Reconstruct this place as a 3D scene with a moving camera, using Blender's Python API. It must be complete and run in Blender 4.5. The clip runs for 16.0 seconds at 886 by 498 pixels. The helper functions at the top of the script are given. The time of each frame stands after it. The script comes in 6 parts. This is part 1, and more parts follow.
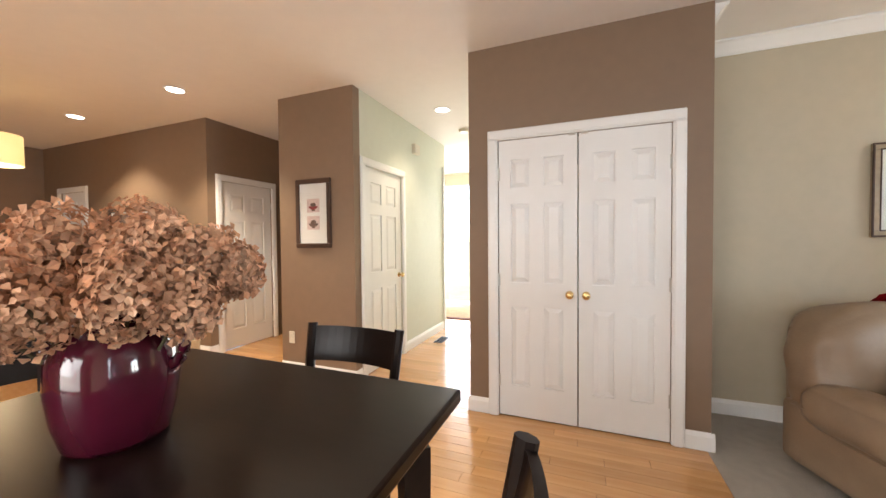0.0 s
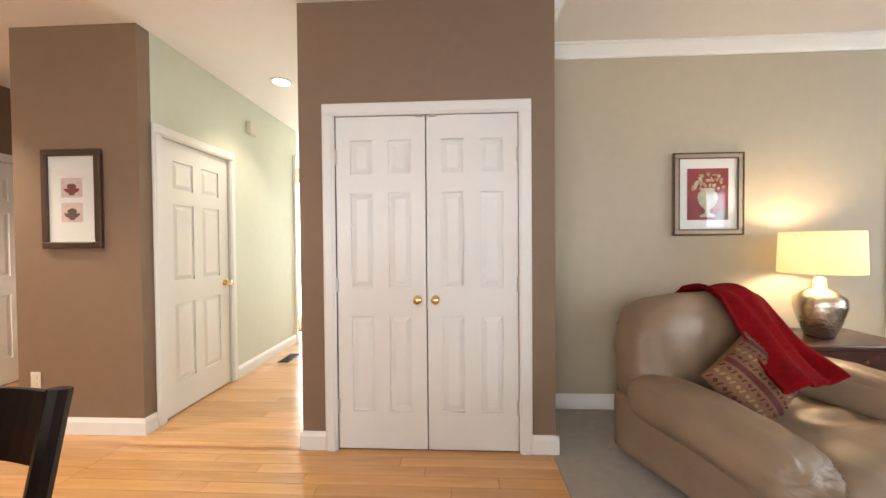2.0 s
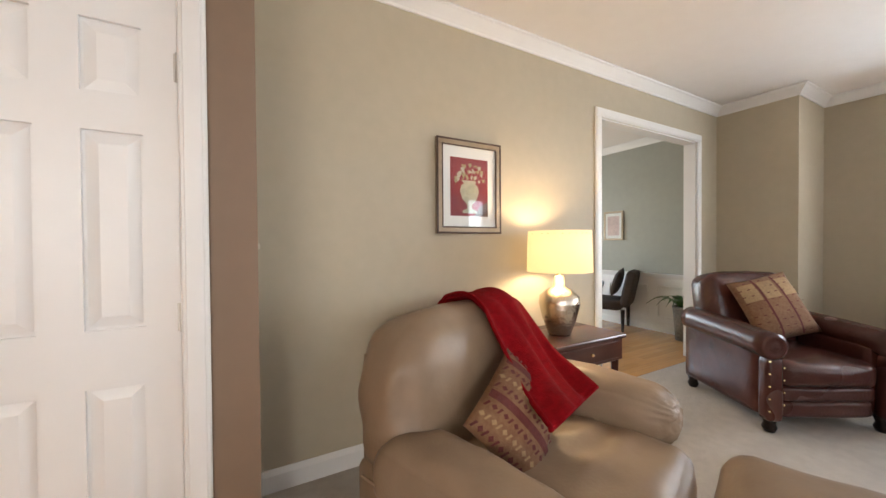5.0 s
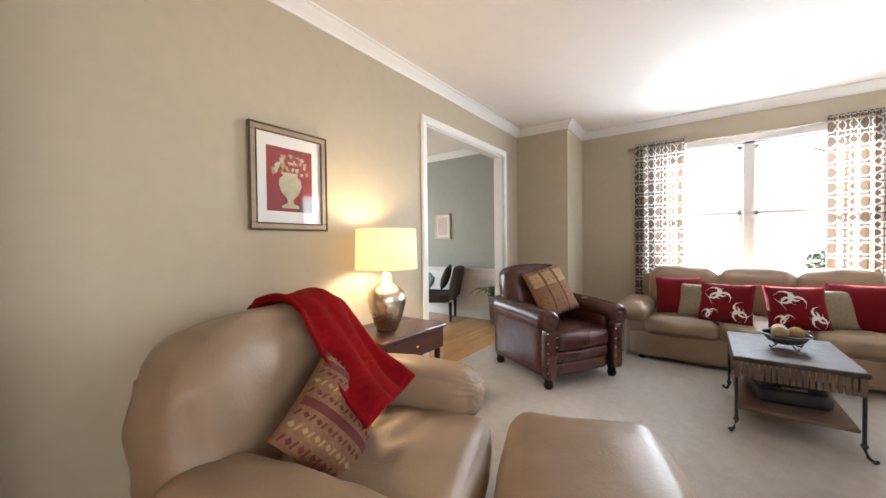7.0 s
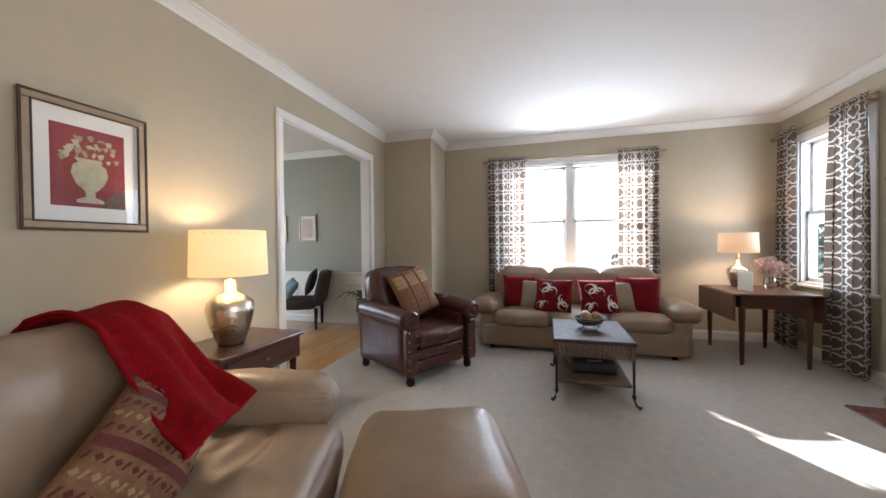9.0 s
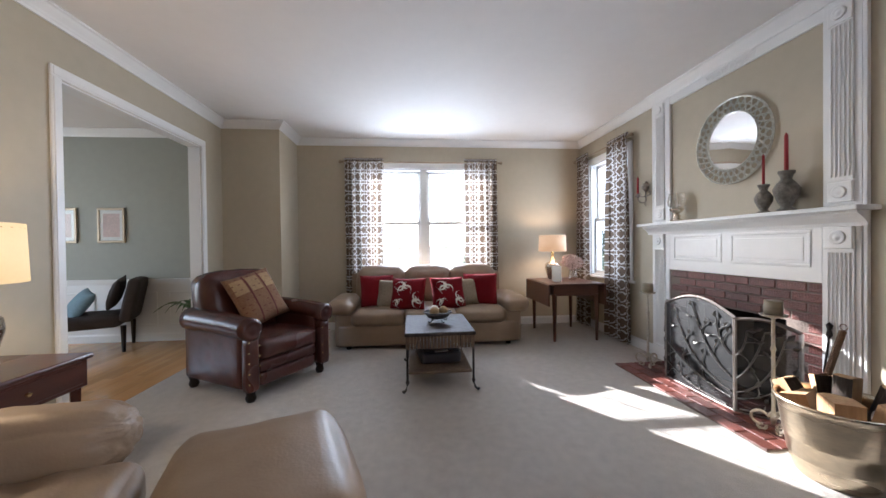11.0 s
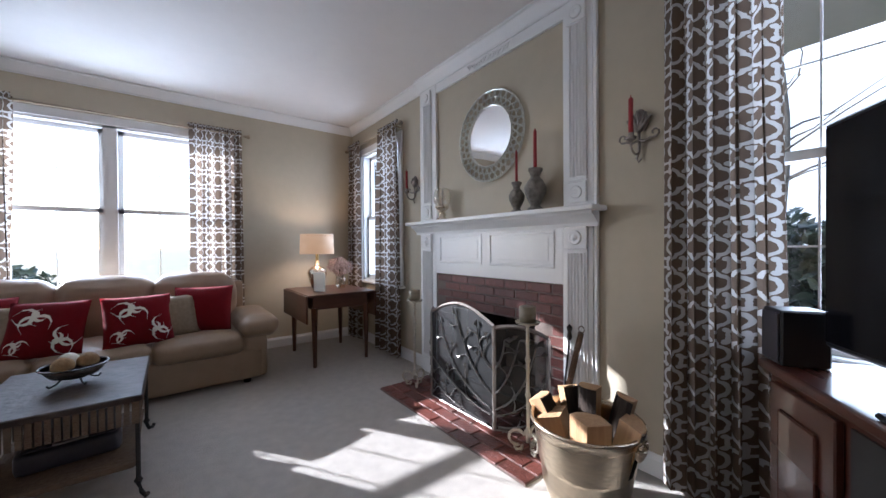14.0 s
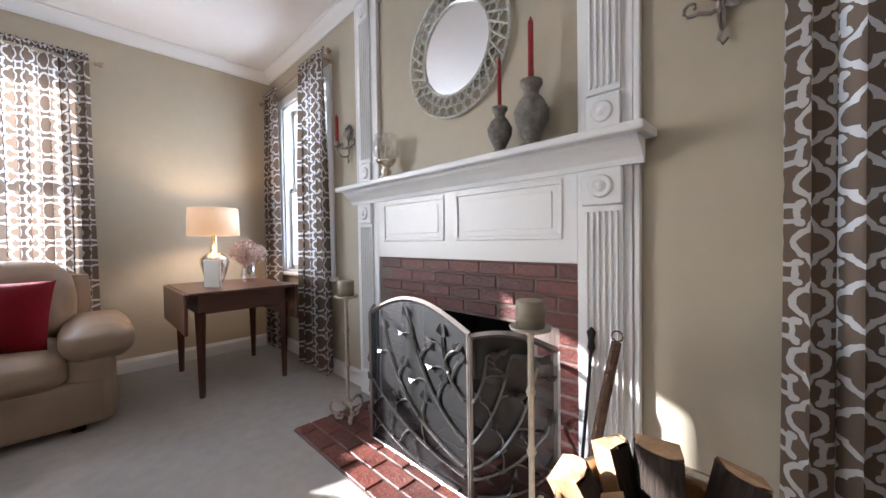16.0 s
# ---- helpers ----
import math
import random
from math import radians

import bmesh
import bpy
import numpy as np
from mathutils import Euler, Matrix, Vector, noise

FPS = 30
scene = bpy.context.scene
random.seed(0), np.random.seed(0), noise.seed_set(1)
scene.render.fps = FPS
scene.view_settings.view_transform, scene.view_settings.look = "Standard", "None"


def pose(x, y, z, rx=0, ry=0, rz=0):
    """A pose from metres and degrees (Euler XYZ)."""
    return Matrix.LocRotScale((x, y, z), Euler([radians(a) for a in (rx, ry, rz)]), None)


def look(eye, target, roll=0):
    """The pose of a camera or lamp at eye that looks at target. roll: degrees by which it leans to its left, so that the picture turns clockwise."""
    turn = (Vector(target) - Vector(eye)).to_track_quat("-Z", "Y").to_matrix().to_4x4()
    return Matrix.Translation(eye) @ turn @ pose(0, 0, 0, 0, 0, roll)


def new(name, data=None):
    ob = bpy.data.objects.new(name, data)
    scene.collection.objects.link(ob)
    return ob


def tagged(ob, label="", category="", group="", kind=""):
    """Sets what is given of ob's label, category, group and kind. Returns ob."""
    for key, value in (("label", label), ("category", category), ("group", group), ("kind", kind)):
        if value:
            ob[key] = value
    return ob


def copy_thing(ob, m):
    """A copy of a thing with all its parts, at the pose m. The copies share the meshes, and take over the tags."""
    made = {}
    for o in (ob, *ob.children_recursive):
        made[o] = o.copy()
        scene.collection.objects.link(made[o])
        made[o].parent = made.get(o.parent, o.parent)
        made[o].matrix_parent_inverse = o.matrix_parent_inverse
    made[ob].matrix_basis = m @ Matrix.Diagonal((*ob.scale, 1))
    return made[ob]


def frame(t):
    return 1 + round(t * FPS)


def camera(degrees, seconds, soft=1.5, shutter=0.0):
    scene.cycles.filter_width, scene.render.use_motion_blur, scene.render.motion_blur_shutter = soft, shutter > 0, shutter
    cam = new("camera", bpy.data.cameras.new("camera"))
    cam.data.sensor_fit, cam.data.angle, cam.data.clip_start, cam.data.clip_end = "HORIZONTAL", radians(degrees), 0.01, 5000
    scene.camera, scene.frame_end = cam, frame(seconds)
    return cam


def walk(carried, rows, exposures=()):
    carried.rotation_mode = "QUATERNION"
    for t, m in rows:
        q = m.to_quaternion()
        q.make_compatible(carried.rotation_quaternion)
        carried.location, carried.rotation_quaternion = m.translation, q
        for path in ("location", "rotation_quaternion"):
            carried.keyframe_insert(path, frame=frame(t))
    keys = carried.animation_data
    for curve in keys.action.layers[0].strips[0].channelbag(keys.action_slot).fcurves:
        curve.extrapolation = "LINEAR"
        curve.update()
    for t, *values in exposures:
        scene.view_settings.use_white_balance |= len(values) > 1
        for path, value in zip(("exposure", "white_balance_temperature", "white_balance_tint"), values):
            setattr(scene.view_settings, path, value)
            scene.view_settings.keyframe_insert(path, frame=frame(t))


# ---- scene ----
cam = camera(102.4, 16.0)
ROWS = [
    (0.0, 1.389, 0.707, 1.316, 21.58, -1.39, 0.51),
    (0.5, 1.430, 0.756, 1.302, 15.96, -1.37, 0.51),
    (1.0, 1.477, 0.874, 1.298, 11.11, -1.12, 0.39),
    (1.5, 1.521, 1.013, 1.286, 7.01, -1.30, 0.30),
    (2.0, 1.556, 1.179, 1.273, 2.78, -0.99, 0.47),
    (2.5, 1.617, 1.331, 1.275, -2.71, -1.37, 0.52),
    (3.0, 1.748, 1.488, 1.264, -7.22, -0.57, 0.34),
    (5.5, 2.106, 1.971, 1.240, -36.03, -1.01, 0.58),
    (6.0, 2.132, 1.962, 1.235, -42.71, -1.05, 0.71),
    (6.5, 2.154, 1.924, 1.232, -48.67, -0.97, 0.57),
    (7.0, 2.169, 1.891, 1.229, -54.09, -1.01, 0.63),
    (7.5, 2.185, 1.855, 1.227, -59.01, -0.76, 0.60),
    (8.0, 2.190, 1.829, 1.227, -63.92, -0.69, 0.60),
    (8.5, 2.191, 1.801, 1.231, -68.92, -0.78, 0.61),
    (11.0, 2.181, 1.670, 1.202, -95.28, -0.61, 0.71),
    (11.5, 2.231, 1.608, 1.192, -101.55, -0.70, 0.70),
    (12.0, 2.336, 1.516, 1.198, -107.14, -0.42, 0.58),
    (12.5, 2.413, 1.433, 1.189, -111.80, -0.73, 0.50),
    (13.0, 2.567, 1.331, 1.183, -116.36, -0.74, 0.60),
    (13.5, 2.725, 1.209, 1.180, -122.53, -0.87, 0.58),
    (14.0, 2.890, 1.024, 1.177, -127.47, -0.48, 0.41),
    (14.5, 3.036, 0.859, 1.168, -129.53, -0.83, 0.69),
    (15.0, 3.220, 0.724, 1.159, -131.65, -0.64, 0.64),
    (15.5, 3.398, 0.580, 1.099, -134.09, -1.03, 0.80),
    (16.0, 3.580, 0.446, 1.031, -135.18, -1.33, 0.82),
]
walk(cam, [(t, pose(x, y, z, 90 + pitch, roll, yaw)) for t, x, y, z, yaw, pitch, roll in ROWS],
     exposures=[(0.0, 2.85, 6350, 11), (3.0, 2.9, 6350, 11), (5.5, 2.95, 6450, 12), (7.0, 3.05, 6400, 12), (8.5, 2.6, 6100, 12), (11.0, 2.3, 5750, 13), (12.5, 1.85, 5500, 14), (13.5, 1.75, 5450, 14), (14.5, 1.85, 5450, 15), (15.5, 2.15, 5650, 14), (16.0, 2.42, 5750, 14)])

# ---- light ----
SUN_DIR = Vector((-1.0, -0.62, -0.49)).normalized()
sky_world = bpy.data.worlds.new("sky")
scene.world = sky_world
sky_world.use_nodes = True
nt = sky_world.node_tree
sky = nt.nodes.new("ShaderNodeTexSky")
sky.sky_type, sky.sun_disc = "NISHITA", False
sky.sun_elevation = math.asin(-SUN_DIR.z)
sky.sun_rotation = math.atan2(-SUN_DIR.x, -SUN_DIR.y)
nt.links.new(sky.outputs[0], nt.nodes["Background"].inputs[0])
nt.nodes["Background"].inputs[1].default_value = 0.15
sun = new("sun", bpy.data.lights.new("sun", "SUN"))
sun.data.energy, sun.data.angle, sun.data.color = 5.0, radians(0.5), (1.0, 0.95, 0.87)
sun.matrix_world = look((0, 0, 8), Vector((0, 0, 8)) + SUN_DIR)


def area(name, eye, target, sx, sy, watts, colour=(0.86, 0.93, 1.0)):
    lamp = new(name, bpy.data.lights.new(name, "AREA"))
    lamp.data.shape, lamp.data.size, lamp.data.size_y = "RECTANGLE", sx, sy
    lamp.data.energy, lamp.data.color = watts, colour
    lamp.matrix_world = look(eye, target)
    return lamp


def bulb(name, at, watts, colour, radius=0.04):
    lamp = new(name, bpy.data.lights.new(name, "POINT"))
    lamp.data.energy, lamp.data.color, lamp.data.shadow_soft_size = watts, colour, radius
    lamp.location = at
    return lamp


area("daylight_sofa_window", (7.60, 1.45, 1.55), (0, 1.45, 1.2), 1.7, 1.4, 22)
area("daylight_corner_window", (6.65, -1.12, 1.6), (6.65, 5, 1.2), 0.8, 1.5, 6)
area("daylight_side_window", (2.98, -1.12, 1.6), (2.98, 5, 1.2), 0.85, 1.5, 8)
# Added fill lamp in an unseen opening of the dining south wall.
area("fill_unseen_opening", (-0.4, -2.66, 1.25), (-0.4, 5, 1.2), 2.6, 2.1, 13, (1.0, 0.93, 0.85))
area("daylight_foyer", (-0.6, 7.92, 1.4), (-0.6, 0, 1.0), 2.0, 2.2, 15, (1, 0.97, 0.92))
area("daylight_formal_dining", (5.2, 7.92, 1.5), (5.2, 0, 1.0), 1.8, 1.4, 8)
WARM = (1.0, 0.72, 0.42)


# ---- materials ----
def mat(name, colour, rough=0.6, metal=0.0, grain=0.0, scale=20.0, bump=0.0, bscale=60.0, stretch=(1, 1, 1), two=None,
        sheen=0.0, coat=0.0, vary=0.0, spec=0.5):
    """A surface with two scales of colour variation (grain and broad), fine relief and optional variation per piece."""
    m = bpy.data.materials.new(name)
    m.use_nodes = True
    t = m.node_tree
    p = t.nodes["Principled BSDF"]
    p.inputs["Roughness"].default_value, p.inputs["Metallic"].default_value = rough, metal
    p.inputs["Sheen Weight"].default_value, p.inputs["Coat Weight"].default_value = sheen, coat
    p.inputs["Specular IOR Level"].default_value = spec
    co = t.nodes.new("ShaderNodeTexCoord")
    mp = t.nodes.new("ShaderNodeMapping")
    mp.inputs["Scale"].default_value = stretch
    t.links.new(co.outputs["Object"], mp.inputs[0])
    fine = t.nodes.new("ShaderNodeTexNoise")
    fine.inputs["Scale"].default_value, fine.inputs["Detail"].default_value = scale, 6
    t.links.new(mp.outputs[0], fine.inputs["Vector"])
    broad = t.nodes.new("ShaderNodeTexNoise")
    broad.inputs["Scale"].default_value, broad.inputs["Detail"].default_value = scale * 0.09, 3
    t.links.new(mp.outputs[0], broad.inputs["Vector"])
    add = t.nodes.new("ShaderNodeMath")
    add.operation = "ADD"
    t.links.new(fine.outputs[0], add.inputs[0])
    t.links.new(broad.outputs[0], add.inputs[1])
    half = t.nodes.new("ShaderNodeMapRange")
    half.inputs[1].default_value, half.inputs[2].default_value = 0.65, 1.35
    t.links.new(add.outputs[0], half.inputs[0])
    mix = t.nodes.new("ShaderNodeMix")
    mix.data_type = "RGBA"
    a = Vector(colour)
    b = Vector(two) if two else a * (1 + grain)
    a = a if two else a * (1 - grain)
    mix.inputs["A"].default_value, mix.inputs["B"].default_value = (*a, 1), (*b, 1)
    t.links.new(half.outputs[0], mix.inputs["Factor"])
    out = mix.outputs["Result"]
    if vary:
        info = t.nodes.new("ShaderNodeObjectInfo")
        geo = t.nodes.new("ShaderNodeNewGeometry")
        s = t.nodes.new("ShaderNodeMath")
        s.operation = "ADD"
        t.links.new(info.outputs["Random"], s.inputs[0])
        t.links.new(geo.outputs["Random Per Island"], s.inputs[1])
        fr = t.nodes.new("ShaderNodeMath")
        fr.operation = "FRACT"
        t.links.new(s.outputs[0], fr.inputs[0])
        r = t.nodes.new("ShaderNodeMapRange")
        r.inputs[3].default_value, r.inputs[4].default_value = 1 - vary, 1 + vary
        t.links.new(fr.outputs[0], r.inputs[0])
        hs = t.nodes.new("ShaderNodeHueSaturation")
        t.links.new(r.outputs[0], hs.inputs["Value"])
        t.links.new(out, hs.inputs["Color"])
        out = hs.outputs[0]
    t.links.new(out, p.inputs["Base Color"])
    if bump:
        n = t.nodes.new("ShaderNodeTexNoise")
        n.inputs["Scale"].default_value, n.inputs["Detail"].default_value = bscale, 4
        t.links.new(mp.outputs[0], n.inputs["Vector"])
        bm_ = t.nodes.new("ShaderNodeBump")
        bm_.inputs["Strength"].default_value, bm_.inputs["Distance"].default_value = bump, 0.01
        t.links.new(n.outputs[0], bm_.inputs["Height"])
        t.links.new(bm_.outputs[0], p.inputs["Normal"])
    rr = t.nodes.new("ShaderNodeMapRange")
    rr.inputs[3].default_value, rr.inputs[4].default_value = max(0.02, rough * 0.88), min(1, rough * 1.12)
    t.links.new(broad.outputs[0], rr.inputs[0])
    t.links.new(rr.outputs[0], p.inputs["Roughness"])
    return m


BROWN = mat("brown_wall_paint", (0.215, 0.145, 0.095), 0.6, grain=0.05, scale=12, bump=0.06, bscale=220)
BEIGE = mat("beige_wall_paint", (0.46, 0.405, 0.302), 0.6, grain=0.04, scale=12, bump=0.06, bscale=220)
GREEN = mat("pale_green_wall_paint", (0.62, 0.645, 0.56), 0.6, grain=0.03, scale=12, bump=0.06, bscale=220)
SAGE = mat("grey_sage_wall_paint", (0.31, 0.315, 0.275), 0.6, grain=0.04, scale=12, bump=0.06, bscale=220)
CEIL = mat("white_ceiling_paint", (0.80, 0.78, 0.76), 0.8, grain=0.02, scale=10, bump=0.08, bscale=180)
WHITE = mat("white_semigloss_paint", (0.78, 0.78, 0.77), 0.35, grain=0.02, scale=9, bump=0.03, bscale=90)
CARPET = mat("pale_beige_carpet", (0.50, 0.46, 0.41), 0.95, grain=0.14, scale=160, bump=0.9, bscale=420, sheen=0.2)
OAK = mat("honey_oak_board", (0.50, 0.255, 0.095), 0.22, two=(0.62, 0.36, 0.16), scale=30, stretch=(0.12, 1.5, 1.5), bump=0.04, bscale=50, vary=0.14, coat=0.3)
GAP = mat("dark_board_joint", (0.10, 0.05, 0.02), 0.6, grain=0.2)
ESPRESSO = mat("espresso_stained_wood", (0.010, 0.006, 0.005), 0.3, two=(0.018, 0.011, 0.009), scale=25, stretch=(0.2, 1.5, 1), spec=0.22)
CHERRY = mat("dark_cherry_wood", (0.045, 0.012, 0.008), 0.28, two=(0.085, 0.026, 0.014), scale=22, stretch=(0.2, 1.6, 1.6), coat=0.3)
WALNUT = mat("red_brown_antique_wood", (0.06, 0.022, 0.012), 0.35, two=(0.11, 0.042, 0.022), scale=22, stretch=(1.5, 0.2, 1.5))
BLOND = mat("blond_wood", (0.55, 0.40, 0.24), 0.45, grain=0.12, scale=20, stretch=(1, 1, 0.2))
TAN = mat("tan_leather", (0.215, 0.148, 0.095), 0.45, two=(0.30, 0.215, 0.142), scale=7, bump=0.12, bscale=80)
# creased hide: a second, ridged relief under the fine grain
_t = TAN.node_tree
_r, _b = _t.nodes.new("ShaderNodeTexNoise"), _t.nodes.new("ShaderNodeBump")
_r.noise_type = "RIDGED_MULTIFRACTAL"
_r.inputs["Scale"].default_value, _r.inputs["Detail"].default_value, _r.inputs["Distortion"].default_value = 5.5, 4, 0.9
_b.inputs["Strength"].default_value, _b.inputs["Distance"].default_value = 0.28, 0.006
_t.links.new(next(n for n in _t.nodes if n.type == "TEX_COORD").outputs["Object"], _r.inputs["Vector"])
_t.links.new(_r.outputs[0], _b.inputs["Height"])
_t.links.new(_b.outputs[0], next(n for n in _t.nodes if n.type == "BUMP" and n != _b).inputs["Normal"])
OXBLOOD = mat("oxblood_leather", (0.045, 0.014, 0.012), 0.27, two=(0.085, 0.028, 0.022), scale=9, bump=0.2, bscale=70)
RED = mat("red_fleece", (0.20, 0.003, 0.006), 0.95, grain=0.3, scale=40, bump=0.5, bscale=160, spec=0.1)
REDCL = mat("red_cotton", (0.14, 0.005, 0.009), 0.9, spec=0.15, grain=0.12, scale=90, bump=0.3, bscale=300)
IVORY = mat("ivory_embroidery", (0.72, 0.68, 0.60), 0.8, grain=0.05, scale=100, bump=0.3, bscale=300)
TAUPE = mat("taupe_chenille", (0.17, 0.125, 0.08), 0.9, two=(0.26, 0.20, 0.135), scale=45, bump=0.5, bscale=150)
KILIM = mat("rust_woven_cloth", (0.15, 0.062, 0.03), 0.9, two=(0.25, 0.14, 0.07), scale=60, bump=0.4, bscale=200)
KDARK = mat("maroon_woven_band", (0.11, 0.022, 0.018), 0.9, grain=0.25, scale=80, bump=0.4, bscale=200)
KGOLD = mat("sand_woven_motif", (0.34, 0.22, 0.11), 0.9, grain=0.25, scale=80, bump=0.4, bscale=200)
BRASS = mat("polished_brass", (0.80, 0.58, 0.27), 0.18, metal=1, grain=0.08, scale=15)
BUCKET = mat("worn_brass", (0.68, 0.58, 0.44), 0.28, metal=1, grain=0.16, scale=14, bump=0.25, bscale=30, stretch=(1, 1, 3))
STEEL = mat("brushed_nickel_hinge", (0.55, 0.53, 0.49), 0.35, metal=1, grain=0.08)
SILVER = mat("hammered_silver", (0.62, 0.55, 0.45), 0.16, metal=1, grain=0.08, scale=15, bump=0.55, bscale=55)
IRON = mat("dark_wrought_iron", (0.035, 0.032, 0.03), 0.45, metal=0.7, grain=0.25, scale=40, bump=0.2)
PEWTER = mat("antique_pewter", (0.30, 0.265, 0.24), 0.38, metal=0.85, grain=0.2, scale=30, bump=0.2)
VINE = mat("polished_iron_vine", (0.20, 0.19, 0.18), 0.28, metal=0.9, grain=0.2, scale=30)
CREAMIRON = mat("distressed_cream_iron", (0.46, 0.42, 0.34), 0.5, metal=0.35, grain=0.3, scale=40, bump=0.3)
MOSAIC = mat("silver_mosaic_frame", (0.62, 0.63, 0.58), 0.3, metal=0.6, grain=0.3, scale=60, bump=0.2)
MIRROR = mat("mirror_glass", (0.93, 0.93, 0.93), 0.02, metal=1)
BRICK = mat("red_brick", (0.085, 0.026, 0.019), 0.45, two=(0.165, 0.050, 0.036), scale=30, bump=0.6, bscale=70, vary=0.3)
MORTAR = mat("grey_mortar", (0.15, 0.115, 0.095), 0.9, grain=0.2, scale=60, bump=0.5)
SOOT = mat("sooty_firebrick", (0.02, 0.018, 0.017), 0.9, grain=0.4, scale=20, bump=0.4)
WAXRED = mat("red_wax", (0.28, 0.008, 0.014), 0.4, grain=0.05)
WAX = mat("olive_wax", (0.19, 0.16, 0.105), 0.5, two=(0.30, 0.26, 0.19), scale=22, stretch=(0.1, 0.1, 1.5))
STONE = mat("weathered_grey_stone", (0.10, 0.092, 0.078), 0.75, two=(0.30, 0.275, 0.235), scale=40, bump=0.7, bscale=60)
BLACK = mat("black_plastic", (0.012, 0.012, 0.013), 0.4, grain=0.1)
SCREEN = mat("black_tv_glass", (0.006, 0.006, 0.008), 0.15, spec=0.15)
BURG = mat("burgundy_glaze", (0.06, 0.005, 0.016), 0.12, two=(0.10, 0.009, 0.026), scale=8, coat=0.6)
PETAL = mat("dried_pink_hydrangea", (0.42, 0.17, 0.075), 0.85, two=(0.80, 0.54, 0.37), scale=14, vary=0.3)
PETAL2 = mat("faded_mauve_hydrangea", (0.42, 0.28, 0.24), 0.85, two=(0.62, 0.48, 0.41), scale=14, vary=0.25)
STEM = mat("dry_stem", (0.10, 0.08, 0.04), 0.8, grain=0.2)
BARK = mat("split_log_bark", (0.055, 0.038, 0.028), 0.9, grain=0.4, scale=30, bump=1.0, bscale=30, stretch=(2, 2, 0.3))
SPLIT = mat("split_log_wood", (0.36, 0.20, 0.095), 0.8, two=(0.52, 0.34, 0.18), scale=30, bump=0.5, bscale=40, stretch=(2, 2, 0.2))
WICKER = mat("brown_wicker", (0.085, 0.055, 0.035), 0.7, two=(0.19, 0.13, 0.085), scale=50, bump=0.9, bscale=70, stretch=(1, 1, 3))
SLATE = mat("slate_table_top", (0.035, 0.027, 0.024), 0.6, two=(0.10, 0.078, 0.066), spec=0.18, scale=16, bump=0.4, bscale=30)
PAPER = mat("white_mat_board", (0.76, 0.75, 0.72), 0.8, grain=0.02)
FRAMEW = mat("champagne_frame", (0.34, 0.27, 0.19), 0.35, metal=0.5, grain=0.15, scale=30)
FRAMED = mat("dark_walnut_frame", (0.055, 0.028, 0.018), 0.4, grain=0.25, scale=30)
PAINTR = mat("painted_crimson", (0.30, 0.03, 0.028), 0.7, two=(0.19, 0.03, 0.045), scale=16)
PAINTC = mat("painted_cream", (0.55, 0.50, 0.36), 0.7, two=(0.34, 0.33, 0.24), scale=40)
PAINTG = mat("painted_leaf", (0.20, 0.22, 0.11), 0.7, two=(0.50, 0.36, 0.18), scale=60)
PAINTK = mat("sketch_ink", (0.06, 0.05, 0.045), 0.8, two=(0.22, 0.12, 0.09), scale=50)
PINKP = mat("faint_pink_print", (0.62, 0.48, 0.45), 0.8, grain=0.2, scale=50)
LEAF = mat("houseplant_leaf", (0.035, 0.10, 0.025), 0.4, grain=0.3, scale=20)
BLUECL = mat("blue_grey_cushion", (0.17, 0.26, 0.31), 0.8, grain=0.15, scale=40, bump=0.3)
STRIPE = mat("dark_brown_cloth", (0.035, 0.024, 0.02), 0.8, grain=0.3, scale=30, stretch=(6, 0.3, 1), bump=0.2)
PLATE = mat("ivory_plastic", (0.66, 0.62, 0.52), 0.4)
CHARCOAL = mat("charcoal_leatherette", (0.03, 0.028, 0.036), 0.35, grain=0.2)
TWINE = mat("twine_wrap", (0.13, 0.075, 0.045), 0.8, grain=0.4, scale=90, bump=0.8, bscale=120, stretch=(0.3, 0.3, 3))
GRASS = mat("winter_lawn", (0.10, 0.11, 0.05), 0.95, two=(0.20, 0.17, 0.10), scale=6, bump=0.5)
BUSH = mat("evergreen_leaf", (0.075, 0.105, 0.075), 0.32, grain=0.4, vary=0.4)
TRUNK = mat("grey_tree_bark", (0.10, 0.085, 0.07), 0.9, grain=0.35, scale=20, bump=0.9, bscale=15, stretch=(2, 2, 0.3))


def glow(name, colour, strength, base=(0.8, 0.78, 0.72)):
    m = mat(name, base, 0.8, grain=0.03, scale=60)
    p = m.node_tree.nodes["Principled BSDF"]
    p.inputs["Emission Color"].default_value, p.inputs["Emission Strength"].default_value = (*colour, 1), strength
    return m


SHADE = glow("lit_linen_shade", (1.0, 0.62, 0.22), 0.17, (0.55, 0.5, 0.4))
SHADE2 = glow("lit_cream_shade", (1.0, 0.56, 0.27), 0.125, (0.36, 0.31, 0.25))
CANLIT = glow("lit_downlight", (1.0, 0.9, 0.74), 2)


